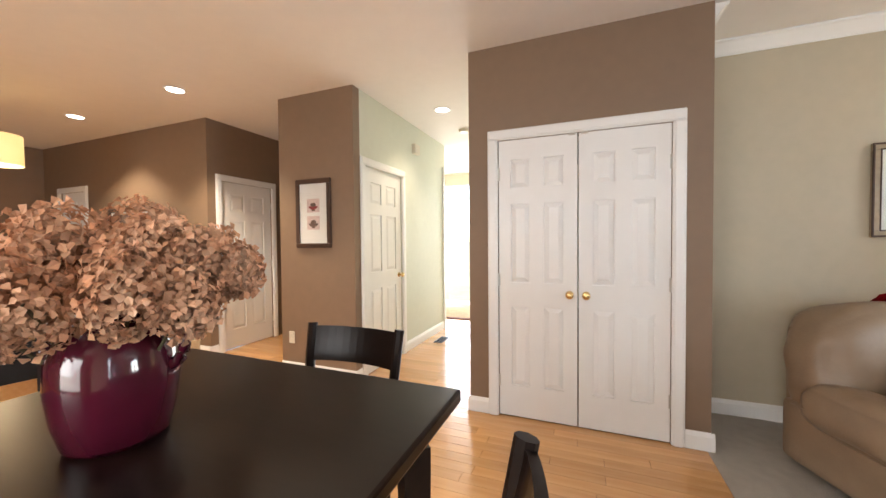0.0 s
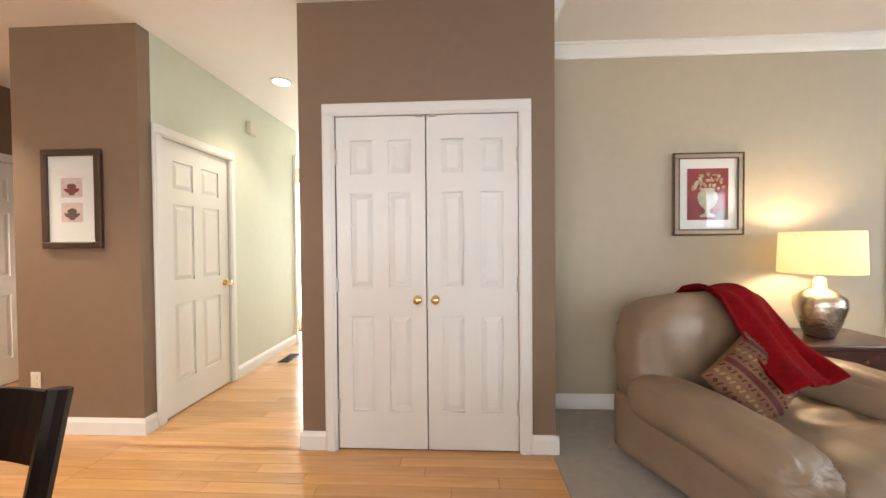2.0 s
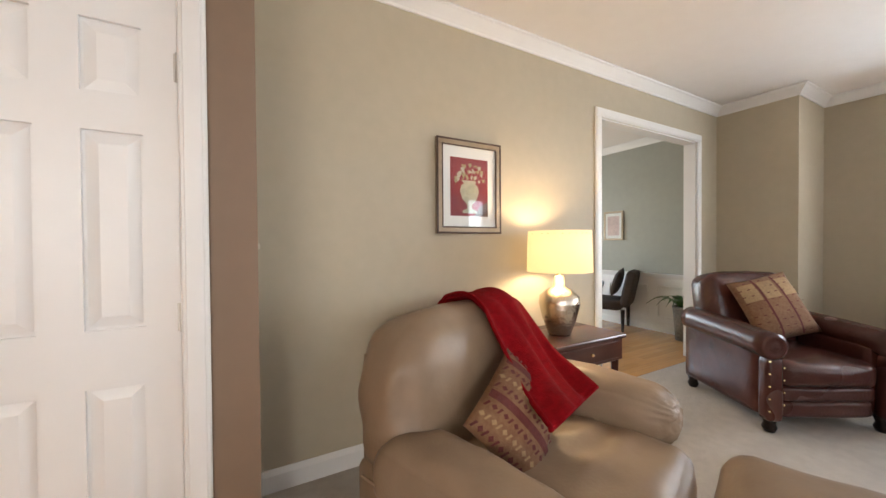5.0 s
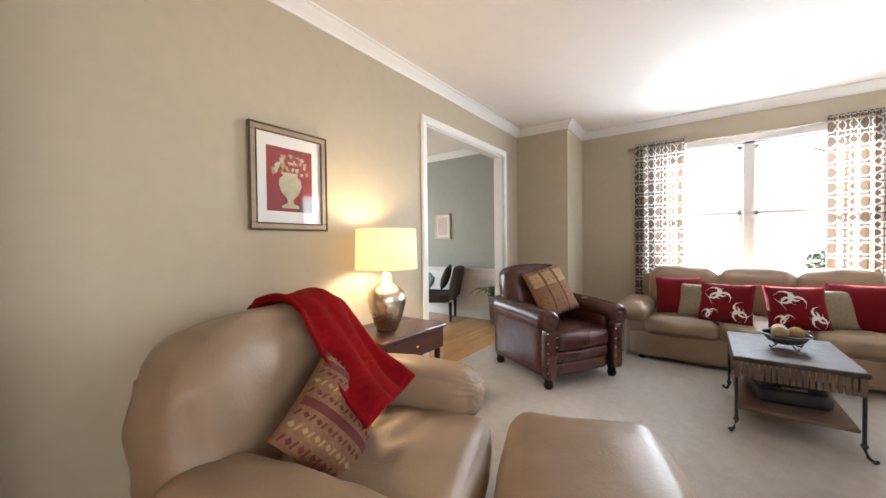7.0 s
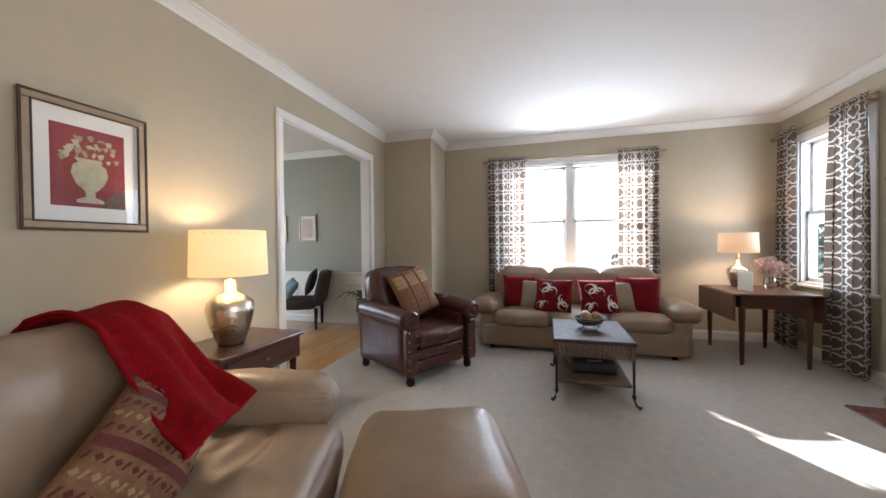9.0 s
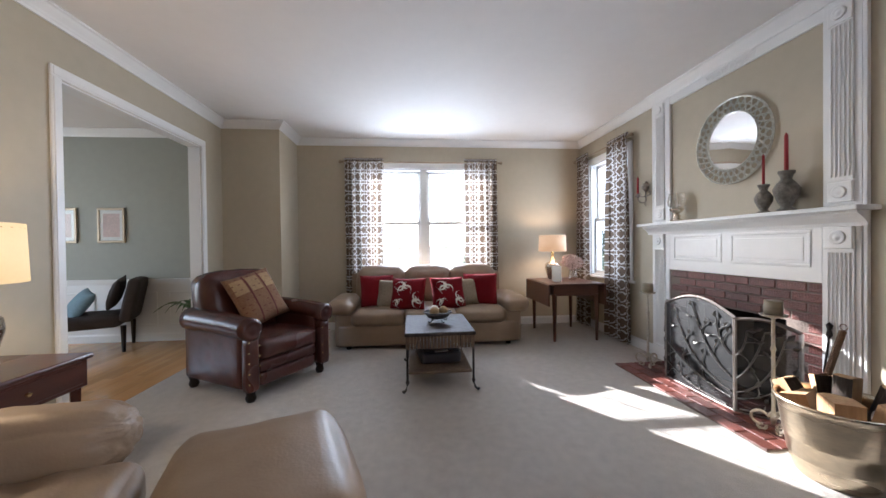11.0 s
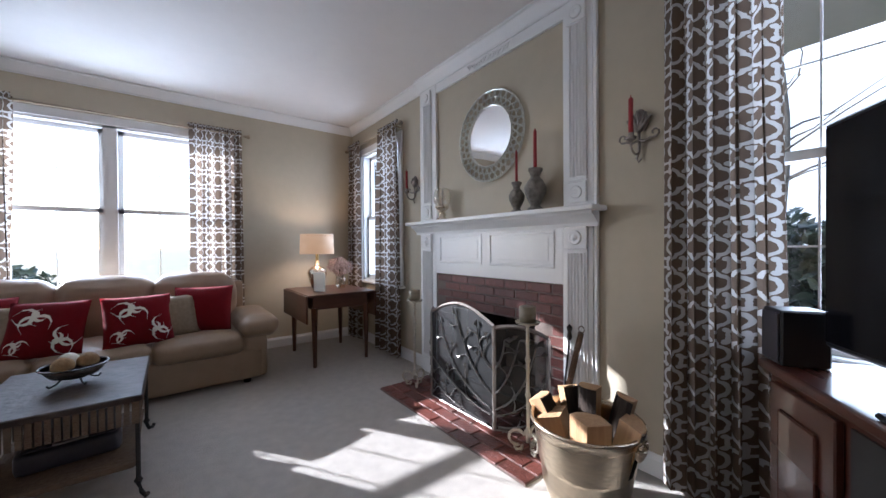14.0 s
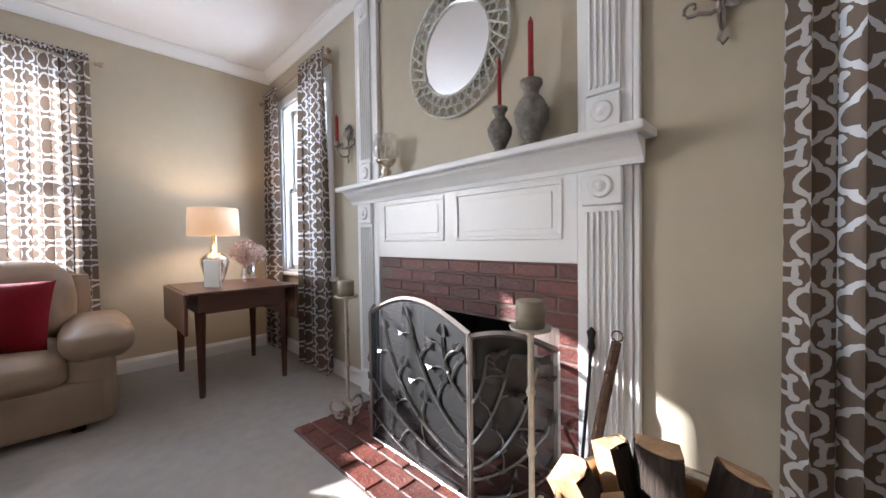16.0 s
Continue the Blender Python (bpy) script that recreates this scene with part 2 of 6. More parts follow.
def glassy(name, tint=(1, 1, 1), rough=0.0, through_=0.9, gloss=0.05):
    m = bpy.data.materials.new(name)
    m.use_nodes = True
    t = m.node_tree
    t.nodes.remove(t.nodes["Principled BSDF"])
    tr, gl, mx = (t.nodes.new("ShaderNodeBsdfTransparent"), t.nodes.new("ShaderNodeBsdfGlossy"), t.nodes.new("ShaderNodeMixShader"))
    tr.inputs[0].default_value = (*[c * through_ for c in tint], 1)
    gl.inputs["Roughness"].default_value = rough
    mx.inputs[0].default_value = gloss
    t.links.new(tr.outputs[0], mx.inputs[1])
    t.links.new(gl.outputs[0], mx.inputs[2])
    t.links.new(mx.outputs[0], t.nodes["Material Output"].inputs[0])
    return m


GLASS = glassy("window_glass", (0.97, 0.99, 1.0), 0.0, 0.97)
VESSEL = glassy("clear_vessel_glass", (1, 0.99, 0.97), 0.02, 0.93, 0.12)
MESHW = glassy("fire_screen_mesh", (0.36, 0.38, 0.41), 0.5, 0.7, 0.07)


def trellis(name, dark, light, period, through_):
    """Cloth with an interlaced quatrefoil trellis, by the cloth's own lengths in metres."""
    m = bpy.data.materials.new(name)
    m.use_nodes = True
    t = m.node_tree
    p = t.nodes["Principled BSDF"]
    p.inputs["Roughness"].default_value = 0.9

    def op(kind, a, b=None):
        n = t.nodes.new("ShaderNodeMath")
        n.operation = kind
        for k, s in ((0, a), (1, b)):
            if s is None:
                continue
            if isinstance(s, (int, float)):
                n.inputs[k].default_value = s
            else:
                t.links.new(s, n.inputs[k])
        return n.outputs[0]

    uv = t.nodes.new("ShaderNodeUVMap")
    uv.uv_map = "cloth"
    sp = t.nodes.new("ShaderNodeSeparateXYZ")
    t.links.new(uv.outputs[0], sp.inputs[0])
    wave = t.nodes.new("ShaderNodeTexNoise")
    wave.inputs["Scale"].default_value, wave.inputs["Detail"].default_value = 38, 2
    t.links.new(uv.outputs[0], wave.inputs["Vector"])
    ws = t.nodes.new("ShaderNodeSeparateXYZ")
    t.links.new(wave.outputs["Color"], ws.inputs[0])
    u = op("ADD", op("DIVIDE", sp.outputs[0], period), op("MULTIPLY", op("SUBTRACT", ws.outputs[0], 0.5), 0.09))
    v = op("ADD", op("DIVIDE", sp.outputs[1], period * 1.12), op("MULTIPLY", op("SUBTRACT", ws.outputs[1], 0.5), 0.09))

    def cell(s, shift):
        return op("ABSOLUTE", op("SUBTRACT", op("FRACT", op("ADD", s, shift)), 0.5))

    def reach(a, b):
        return op("SQRT", op("ADD", op("MULTIPLY", a, a), op("MULTIPLY", b, b)))

    # a four-lobed figure in each cell, linked at the corners by small rings
    x, y = cell(u, 0.0), cell(v, 0.0)
    lobes = op("MINIMUM", reach(op("SUBTRACT", x, 0.17), y), reach(x, op("SUBTRACT", y, 0.17)))
    edge = op("LESS_THAN", op("ABSOLUTE", op("SUBTRACT", lobes, 0.218)), 0.045)
    p2, q2 = cell(u, 0.5), cell(v, 0.5)
    ring = op("LESS_THAN", op("ABSOLUTE", op("SUBTRACT", op("MAXIMUM", p2, q2), 0.135)), 0.042)
    nub = op("LESS_THAN", reach(op("SUBTRACT", x, 0.33), op("SUBTRACT", y, 0.33)), 0.068)
    line = op("MAXIMUM", op("MAXIMUM", edge, ring), nub)
    mx = t.nodes.new("ShaderNodeMix")
    mx.data_type = "RGBA"
    mx.inputs["A"].default_value, mx.inputs["B"].default_value = (*dark, 1), (*light, 1)
    t.links.new(line, mx.inputs["Factor"])
    t.links.new(mx.outputs["Result"], p.inputs["Base Color"])
    n = t.nodes.new("ShaderNodeTexNoise")
    n.inputs["Scale"].default_value = 400
    bp = t.nodes.new("ShaderNodeBump")
    bp.inputs["Strength"].default_value, bp.inputs["Distance"].default_value = 0.2, 0.003
    t.links.new(n.outputs[0], bp.inputs["Height"])
    t.links.new(bp.outputs[0], p.inputs["Normal"])
    tl, ms = t.nodes.new("ShaderNodeBsdfTranslucent"), t.nodes.new("ShaderNodeMixShader")
    t.links.new(mx.outputs["Result"], tl.inputs[0])
    ms.inputs[0].default_value = through_
    t.links.new(p.outputs[0], ms.inputs[1])
    t.links.new(tl.outputs[0], ms.inputs[2])
    t.links.new(ms.outputs[0], t.nodes["Material Output"].inputs[0])
    return m


DRAPE = trellis("taupe_trellis_cloth", (0.14, 0.10, 0.072), (0.56, 0.545, 0.53), 0.135, 0.36)


# ---- mesh helpers ----
def part(name, bm, material, parent=None, label="", smooth=False):
    me = bpy.data.meshes.new(name)
    if smooth:
        for fc in bm.faces:
            fc.smooth = True
    bm.to_mesh(me)
    bm.free()
    me.materials.append(material)
    ob = new(name, me)
    ob.parent = parent
    if label:
        ob["label"] = label
    return ob


def thing(name, m, label, category, group=""):
    ob = new(name)
    ob.matrix_world = m
    return tagged(ob, label, category, group)


def structure(name, bm, material, label, category):
    return tagged(part(name, bm, material), label, category, kind="structure")


def box(bm, x0, x1, y0, y1, z0, z1, bevel=0.0, seg=1):
    m = Matrix.Translation(((x0 + x1) / 2, (y0 + y1) / 2, (z0 + z1) / 2)) @ Matrix.Diagonal((abs(x1 - x0), abs(y1 - y0), abs(z1 - z0), 1))
    g = bmesh.ops.create_cube(bm, size=1, matrix=m)
    if bevel:
        es = list({e for v in g["verts"] for e in v.link_edges})
        bmesh.ops.bevel(bm, geom=es, offset=bevel, segments=seg, affect="EDGES", profile=0.5)
    return bm


def B(*a, **k):
    return box(bmesh.new(), *a, **k)


def lathe(profile, seg=24, bm=None, at=(0, 0, 0), wobble=0.0):
    """Turn (radius, height) pairs round the z axis."""
    bm = bm or bmesh.new()
    rings = []
    for r, z in profile:
        rings.append([bm.verts.new((at[0] + r * (1 + wobble * math.sin(7 * k + 40 * z)) * math.cos(2 * math.pi * k / seg),
                                    at[1] + r * (1 + wobble * math.sin(7 * k + 40 * z)) * math.sin(2 * math.pi * k / seg), at[2] + z)) for k in range(seg)])
    for a, b in zip(rings, rings[1:]):
        for k in range(seg):
            bm.faces.new((a[k], a[(k + 1) % seg], b[(k + 1) % seg], b[k]))
    if profile[0][0] > 1e-4:
        bm.faces.new(rings[0][::-1])
    if profile[-1][0] > 1e-4:
        bm.faces.new(rings[-1])
    return bm


def tube(pts, r, bm=None, seg=7, taper=None):
    """A round bar along points; taper gives the radius at its end."""
    bm = bm or bmesh.new()
    pts = [Vector(p) for p in pts]
    rings = []
    for i, p in enumerate(pts):
        d = (pts[min(i + 1, len(pts) - 1)] - pts[max(i - 1, 0)]).normalized()
        u = d.cross(Vector((0, 0, 1)) if abs(d.z) < 0.9 else Vector((1, 0, 0))).normalized()
        w = d.cross(u)
        rad = r if taper is None else r + (taper - r) * i / (len(pts) - 1)
        rings.append([bm.verts.new(p + rad * (math.cos(2 * math.pi * k / seg) * u + math.sin(2 * math.pi * k / seg) * w)) for k in range(seg)])
    for a, b in zip(rings, rings[1:]):
        for k in range(seg):
            bm.faces.new((a[k], a[(k + 1) % seg], b[(k + 1) % seg], b[k]))
    bm.faces.new(rings[0][::-1])
    bm.faces.new(rings[-1])
    return bm


def arc(c, r, a0, a1, n, plane="xz"):
    out = []
    for i in range(n + 1):
        a = radians(a0 + (a1 - a0) * i / n)
        p, q = r * math.cos(a), r * math.sin(a)
        out.append(Vector(c) + (Vector((p, 0, q)) if plane == "xz" else Vector((0, p, q)) if plane == "yz" else Vector((p, q, 0))))
    return out


def puff(x0, x1, y0, y1, z0, z1, rnd=0.35, bulge=0.0, wrinkle=0.006, n=9, freq=9.0, seed=0):
    """A stuffed, rounded block: rnd is its edge radius as a share of the smallest half side, bulge swells the faces."""
    bm = bmesh.new()
    bmesh.ops.create_cube(bm, size=2)
    bmesh.ops.subdivide_edges(bm, edges=bm.edges[:], cuts=n, use_grid_fill=True)
    c = Vector(((x0 + x1) / 2, (y0 + y1) / 2, (z0 + z1) / 2))
    h = Vector(((x1 - x0) / 2, (y1 - y0) / 2, (z1 - z0) / 2))
    r = rnd * min(h)
    for v in bm.verts:
        q = v.co.copy()
        q = Vector([math.copysign(abs(t) ** 0.8, t) for t in q])
        core = Vector([max(-(h[k] - r), min(h[k] - r, q[k] * h[k])) for k in range(3)])
        d = Vector([q[k] * h[k] for k in range(3)]) - core
        p = core + (d.normalized() * r if d.length > 1e-6 else d)
        for k in range(3):
            o = [j for j in range(3) if j != k]
            w = (1 - min(1, abs(q[o[0]])) ** 2) * (1 - min(1, abs(q[o[1]])) ** 2)
            p[k] += math.copysign(bulge * w, q[k]) * abs(q[k]) ** 3
        nz = noise.noise_vector(Vector((p.x * freq + seed, p.y * freq, p.z * freq)))
        v.co = c + p + nz * wrinkle
    return bm


def sheet(f, nu, nv, thick=0.0, uv=None):
    """A surface from f(u, v), u and v in 0..1; with thickness when asked for."""
    bm = bmesh.new()
    g = [[bm.verts.new(f(i / nu, j / nv)) for j in range(nv + 1)] for i in range(nu + 1)]
    lay = bm.loops.layers.uv.new("cloth") if uv else None
    for i in range(nu):
        for j in range(nv):
            fc = bm.faces.new((g[i][j], g[i + 1][j], g[i + 1][j + 1], g[i][j + 1]))
            if uv:
                for lp, (a, b) in zip(fc.loops, ((i, j), (i + 1, j), (i + 1, j + 1), (i, j + 1))):
                    lp[lay].uv = uv(a / nu, b / nv)
    if thick:
        bm.normal_update()
        bmesh.ops.solidify(bm, geom=bm.faces[:], thickness=thick)
    return bm


def prism(profile, p0, p1, out, bm=None, m0=0, m1=0):
    """A moulding: (away from the wall, up) pairs swept from p0 to p1; out is the wall's inward normal, m0 and m1 mitre its ends."""
    bm = bm or bmesh.new()
    o = Vector((out[0], out[1], 0))
    w = (Vector(p1) - Vector(p0)).normalized()
    a = [bm.verts.new(Vector(p0) + o * d + w * (m0 * d) + Vector((0, 0, z))) for d, z in profile]
    b = [bm.verts.new(Vector(p1) + o * d + w * (m1 * d) + Vector((0, 0, z))) for d, z in profile]
    n = len(profile)
    for k in range(n):
        bm.faces.new((a[k], a[(k + 1) % n], b[(k + 1) % n], b[k]))
    bm.faces.new(a[::-1])
    bm.faces.new(b)
    bmesh.ops.recalc_face_normals(bm, faces=bm.faces[:])
    return bm


H = 2.74
CROWN = [(0, -0.095), (0.012, -0.095), (0.016, -0.08), (0.03, -0.062), (0.055, -0.035), (0.066, -0.022), (0.08, -0.016), (0.08, -0.003), (0, -0.003)]
BASE = [(0, 0), (0.016, 0), (0.016, 0.085), (0.010, 0.10), (0.006, 0.112), (0, 0.112)]
CASING = 0.075


def wall_x(name, y0, y1, x0, x1, holes, material, label, z1=H):
    """A wall along x between y0 and y1; holes are (x0, x1, z0, z1)."""
    bm = bmesh.new()
    x = x0
    for a, b, lo, hi in sorted(holes):
        if a > x:
            box(bm, x, a, y0, y1, 0, z1)
        if lo > 0:
            box(bm, a, b, y0, y1, 0, lo)
        box(bm, a, b, y0, y1, hi, z1)
        x = b
    if x < x1:
        box(bm, x, x1, y0, y1, 0, z1)
    return structure(name, bm, material, label, "wall")


def wall_y(name, x0, x1, y0, y1, holes, material, label, z1=H):
    bm = bmesh.new()
    y = y0
    for a, b, lo, hi in sorted(holes):
        if a > y:
            box(bm, x0, x1, y, a, 0, z1)
        if lo > 0:
            box(bm, x0, x1, a, b, 0, lo)
        box(bm, x0, x1, a, b, hi, z1)
        y = b
    if y < y1:
        box(bm, x0, x1, y, y1, 0, z1)
    return structure(name, bm, material, label, "wall")


# ---- structure ----
WIN = (0.76, 2.32)
structure("ceiling", B(-8.2, 8.0, -3.0, 8.2, H, H + 0.2), CEIL, "flat white painted ceiling over all rooms", "ceiling")
structure("floor", B(-8.2, 8.0, -3.0, 8.2, -0.2, -0.016), GAP, "dark underfloor in the joints between boards", "floor")
structure("carpet", B(2.102, 7.42, -0.93, 3.93, -0.015, 0.0), CARPET, "pale beige cut pile carpet in the living room", "carpet")
wall_x("wall_closet_front", 3.33, 3.43, 0.57, 2.12, [(0.795, 1.905, 0, 2.045)], BROWN, "brown painted wall round the closet doors")
wall_y("wall_closet_side", 2.02, 2.12, 3.43, 3.93, [], BEIGE, "short beige painted side of the closet")
wall_y("wall_hall_east", 0.57, 0.67, 3.43, 8.0, [], GREEN, "pale green painted hall wall")
wall_x("wall_pillar_front", 3.45, 3.55, -1.46, -0.57, [], BROWN, "brown painted wall end beside the hall")
wall_y("wall_hall_west", -0.67, -0.57, 3.55, 5.65, [(3.62, 4.36, 0, 2.045)], GREEN, "pale green painted hall wall with a door")
wall_y("wall_pillar_west", -1.46, -1.36, 3.55, 4.6, [], BROWN, "brown painted recess wall")
wall_x("wall_recess_back", 4.6, 4.7, -2.75, -0.67, [(-2.3, -1.55, 0, 2.045)], BROWN, "brown painted back of the recess")
wall_y("wall_recess_west", -2.75, -2.62, 3.64, 4.6, [(3.69, 4.41, 0, 2.045)], BROWN, "brown painted wall with a white door")
wall_x("wall_kitchen_north", 3.52, 3.64, -6.2, -2.62, [(-5.72, -5.1, 0, 2.045)], BROWN, "brown painted kitchen wall")
wall_y("wall_kitchen_west", -6.3, -6.2, -2.7, 3.64, [], BROWN, "brown painted far kitchen wall")
# Unseen wall; its wide opening is added for the fill lamp.
wall_x("wall_dining_south", -2.8, -2.7, -6.3, 2.08, [(-1.7, 0.9, 0, 2.3)], BEIGE, "beige painted wall, out of view, with a wide opening added for fill light")
wall_y("wall_living_west", 1.98, 2.08, -2.7, -0.15, [], BEIGE, "beige painted wall stub between the rooms")
wall_x("wall_living_south", -1.08, -0.93, 2.08, 7.57, [(2.52, 3.42, *WIN), (4.40, 5.28, 0, 0.66), (6.2, 7.1, *WIN)], BEIGE, "beige painted fireplace wall with two windows")
wall_y("wall_living_east", 7.42, 7.57, -0.93, 3.93, [(0.50, 2.42, *WIN)], BEIGE, "beige painted wall with a double window")
bm = bmesh.new()
box(bm, 6.73, 7.42, 3.25, 3.93, 0, H)
structure("wall_corner_chase", bm, BEIGE, "boxed-out beige corner", "wall")
wall_x("wall_living_north", 3.93, 4.05, 2.02, 7.57, [(4.73, 6.29, 0, 2.31)], BEIGE, "beige painted wall with a wide cased opening")
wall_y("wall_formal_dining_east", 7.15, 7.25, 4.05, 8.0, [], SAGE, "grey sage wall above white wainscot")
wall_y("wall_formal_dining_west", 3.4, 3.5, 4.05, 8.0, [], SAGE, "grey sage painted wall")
wall_x("wall_north", 8.0, 8.1, -3.6, 7.25, [(-1.6, 0.4, 0.0, 2.5), (4.3, 6.1, 0.8, 2.2)], GREEN, "pale outer wall with bright openings")
wall_y("wall_foyer_west", -3.6, -3.5, 4.7, 8.0, [], GREEN, "pale green foyer wall")
wall_x("wall_foyer_south", 5.65, 5.75, -3.5, -0.57, [], GREEN, "pale green foyer wall")

# mouldings of the living room
runs = [((2.12, 3.93), (6.73, 3.93), (0, -1)), ((6.73, 3.93), (6.73, 3.25), (-1, 0)), ((6.73, 3.25), (7.42, 3.25), (0, -1)),
        ((7.42, 3.25), (7.42, -0.93), (-1, 0)), ((7.42, -0.93), (5.73, -0.93), (0, 1)), ((3.95, -0.93), (2.08, -0.93), (0, 1)),
        ((2.12, 3.93), (2.12, 3.36), (1, 0)), ((2.08, -0.93), (2.08, -0.15), (1, 0))]
bm = bmesh.new()
for a, b, o in runs:
    prism(CROWN, (*a, H), (*b, H), o, bm, -1 if a == (6.73, 3.25) else 0, 1 if b == (6.73, 3.25) else 0)
structure("crown_moulding", bm, WHITE, "white crown moulding round the living room", "moulding")
bm = bmesh.new()
for a, b, o in [((2.12, 3.93), (4.65, 3.93), (0, -1)), ((6.37, 3.93), (6.73, 3.93), (0, -1)), ((6.73, 3.93), (6.73, 3.25), (-1, 0)), ((6.714, 3.25), (7.42, 3.25), (0, -1)),
                ((7.42, 3.25), (7.42, -0.93), (-1, 0)), ((7.42, -0.93), (5.73, -0.93), (0, 1)), ((3.95, -0.93), (2.08, -0.93), (0, 1)),
                ((2.12, 3.93), (2.12, 3.3165), (1, 0)), ((0.57, 3.33), (0.72, 3.33), (0, -1)), ((1.98, 3.33), (2.1385, 3.33), (0, -1)),
                ((0.57, 3.3165), (0.57, 8.0), (-1, 0)), ((-1.46, 3.45), (-0.5515, 3.45), (0, -1)), ((-0.57, 3.4365), (-0.57, 3.54), (1, 0)), ((-0.57, 4.44), (-0.57, 5.65), (1, 0)),
                ((-6.2, 3.52), (-5.8, 3.52), (0, -1)), ((-5.02, 3.52), (-2.60, 3.52), (0, -1)), ((-2.62, 3.50), (-2.62, 3.61), (1, 0))]:
    prism(BASE, (*a, 0), (*b, 0), o, bm)
structure("baseboard", bm, WHITE, "white painted baseboard", "baseboard")
bm = bmesh.new()
prism(CROWN, (7.15, 8.0, H), (7.15, 4.05, H), (-1, 0), bm)
prism(BASE, (7.15, 8.0, 0), (7.15, 4.05, 0), (-1, 0), bm)
prism([(0, 0.74), (0.012, 0.74), (0.03, 0.79), (0.035, 0.81), (0, 0.81)], (7.15, 8.0, 0), (7.15, 4.05, 0), (-1, 0), bm)
box(bm, 7.138, 7.15, 4.05, 8.0, 0.11, 0.74)
y = 4.2
while y < 7.5:
    for a, b, c, d in ((y, y + 0.62, 0.62, 0.645), (y, y + 0.62, 0.2, 0.225), (y, y + 0.025, 0.225, 0.62), (y + 0.595, y + 0.62, 0.225, 0.62)):
        box(bm, 7.122, 7.138, a, b, c, d, 0.004)
    y += 0.75
structure("wainscot", bm, WHITE, "white panelled wainscot with a chair rail", "wainscot")


def casing(name, a0, a1, h, place, parent=None, w=CASING, d=0.02, low=0.0):
    """Trim round an opening from a0 to a1, h high; place maps (along, out, up) to the world."""
    bm = bmesh.new()
    for x0, x1, z0, z1 in ((a0 - w, a0, low, h), (a1, a1 + w, low, h), (a0 - w, a1 + w, h, h + w)):
        box(bm, x0, x1, 0, d, z0, z1, 0.005)
        box(bm, x0 + 0.012, x1 - 0.012, d - 0.002, d + 0.006, z0 + (0.012 if z0 == h else 0), z1 - (0.012 if z1 > h else 0), 0.003)
    bm.transform(place)
    return structure(name, bm, WHITE, "white painted casing", "trim")


SOUTH = lambda y: Matrix(((1, 0, 0, 0), (0, -1, 0, y), (0, 0, 1, 0), (0, 0, 0, 1)))
NORTHW = lambda y: Matrix(((1, 0, 0, 0), (0, 1, 0, y), (0, 0, 1, 0), (0, 0, 0, 1)))
EASTW = lambda x: Matrix(((0, -1, 0, x), (1, 0, 0, 0), (0, 0, 1, 0), (0, 0, 0, 1)))
WESTW = lambda x: Matrix(((0, 1, 0, x), (1, 0, 0, 0), (0, 0, 1, 0), (0, 0, 0, 1)))
casing("trim_closet", 0.795, 1.905, 2.045, SOUTH(3.33))
casing("trim_hall_door", 3.62, 4.36, 2.045, WESTW(-0.57))
casing("trim_recess_door", 3.69, 4.41, 2.045, WESTW(-2.62))
casing("trim_recess_back", -2.3, -1.55, 2.045, SOUTH(4.6))
casing("trim_kitchen_door", -5.72, -5.1, 2.045, SOUTH(3.52))
casing("trim_living_opening", 4.73, 6.29, 2.31, SOUTH(3.93))
bm = bmesh.new()
box(bm, 4.73, 4.742, 3.932, 4.048, 0, 2.31)
box(bm, 6.278, 6.29, 3.932, 4.048, 0, 2.31)
box(bm, 4.73, 6.29, 3.932, 4.048, 2.298, 2.31)
structure("jamb_living_opening", bm, WHITE, "white painted lining of the wide opening", "trim")
structure("trim_hall_end", B(-0.60, -0.545, 5.64, 5.70, 0, 2.4, 0.004), WHITE, "white corner trim at the hall's end", "trim")


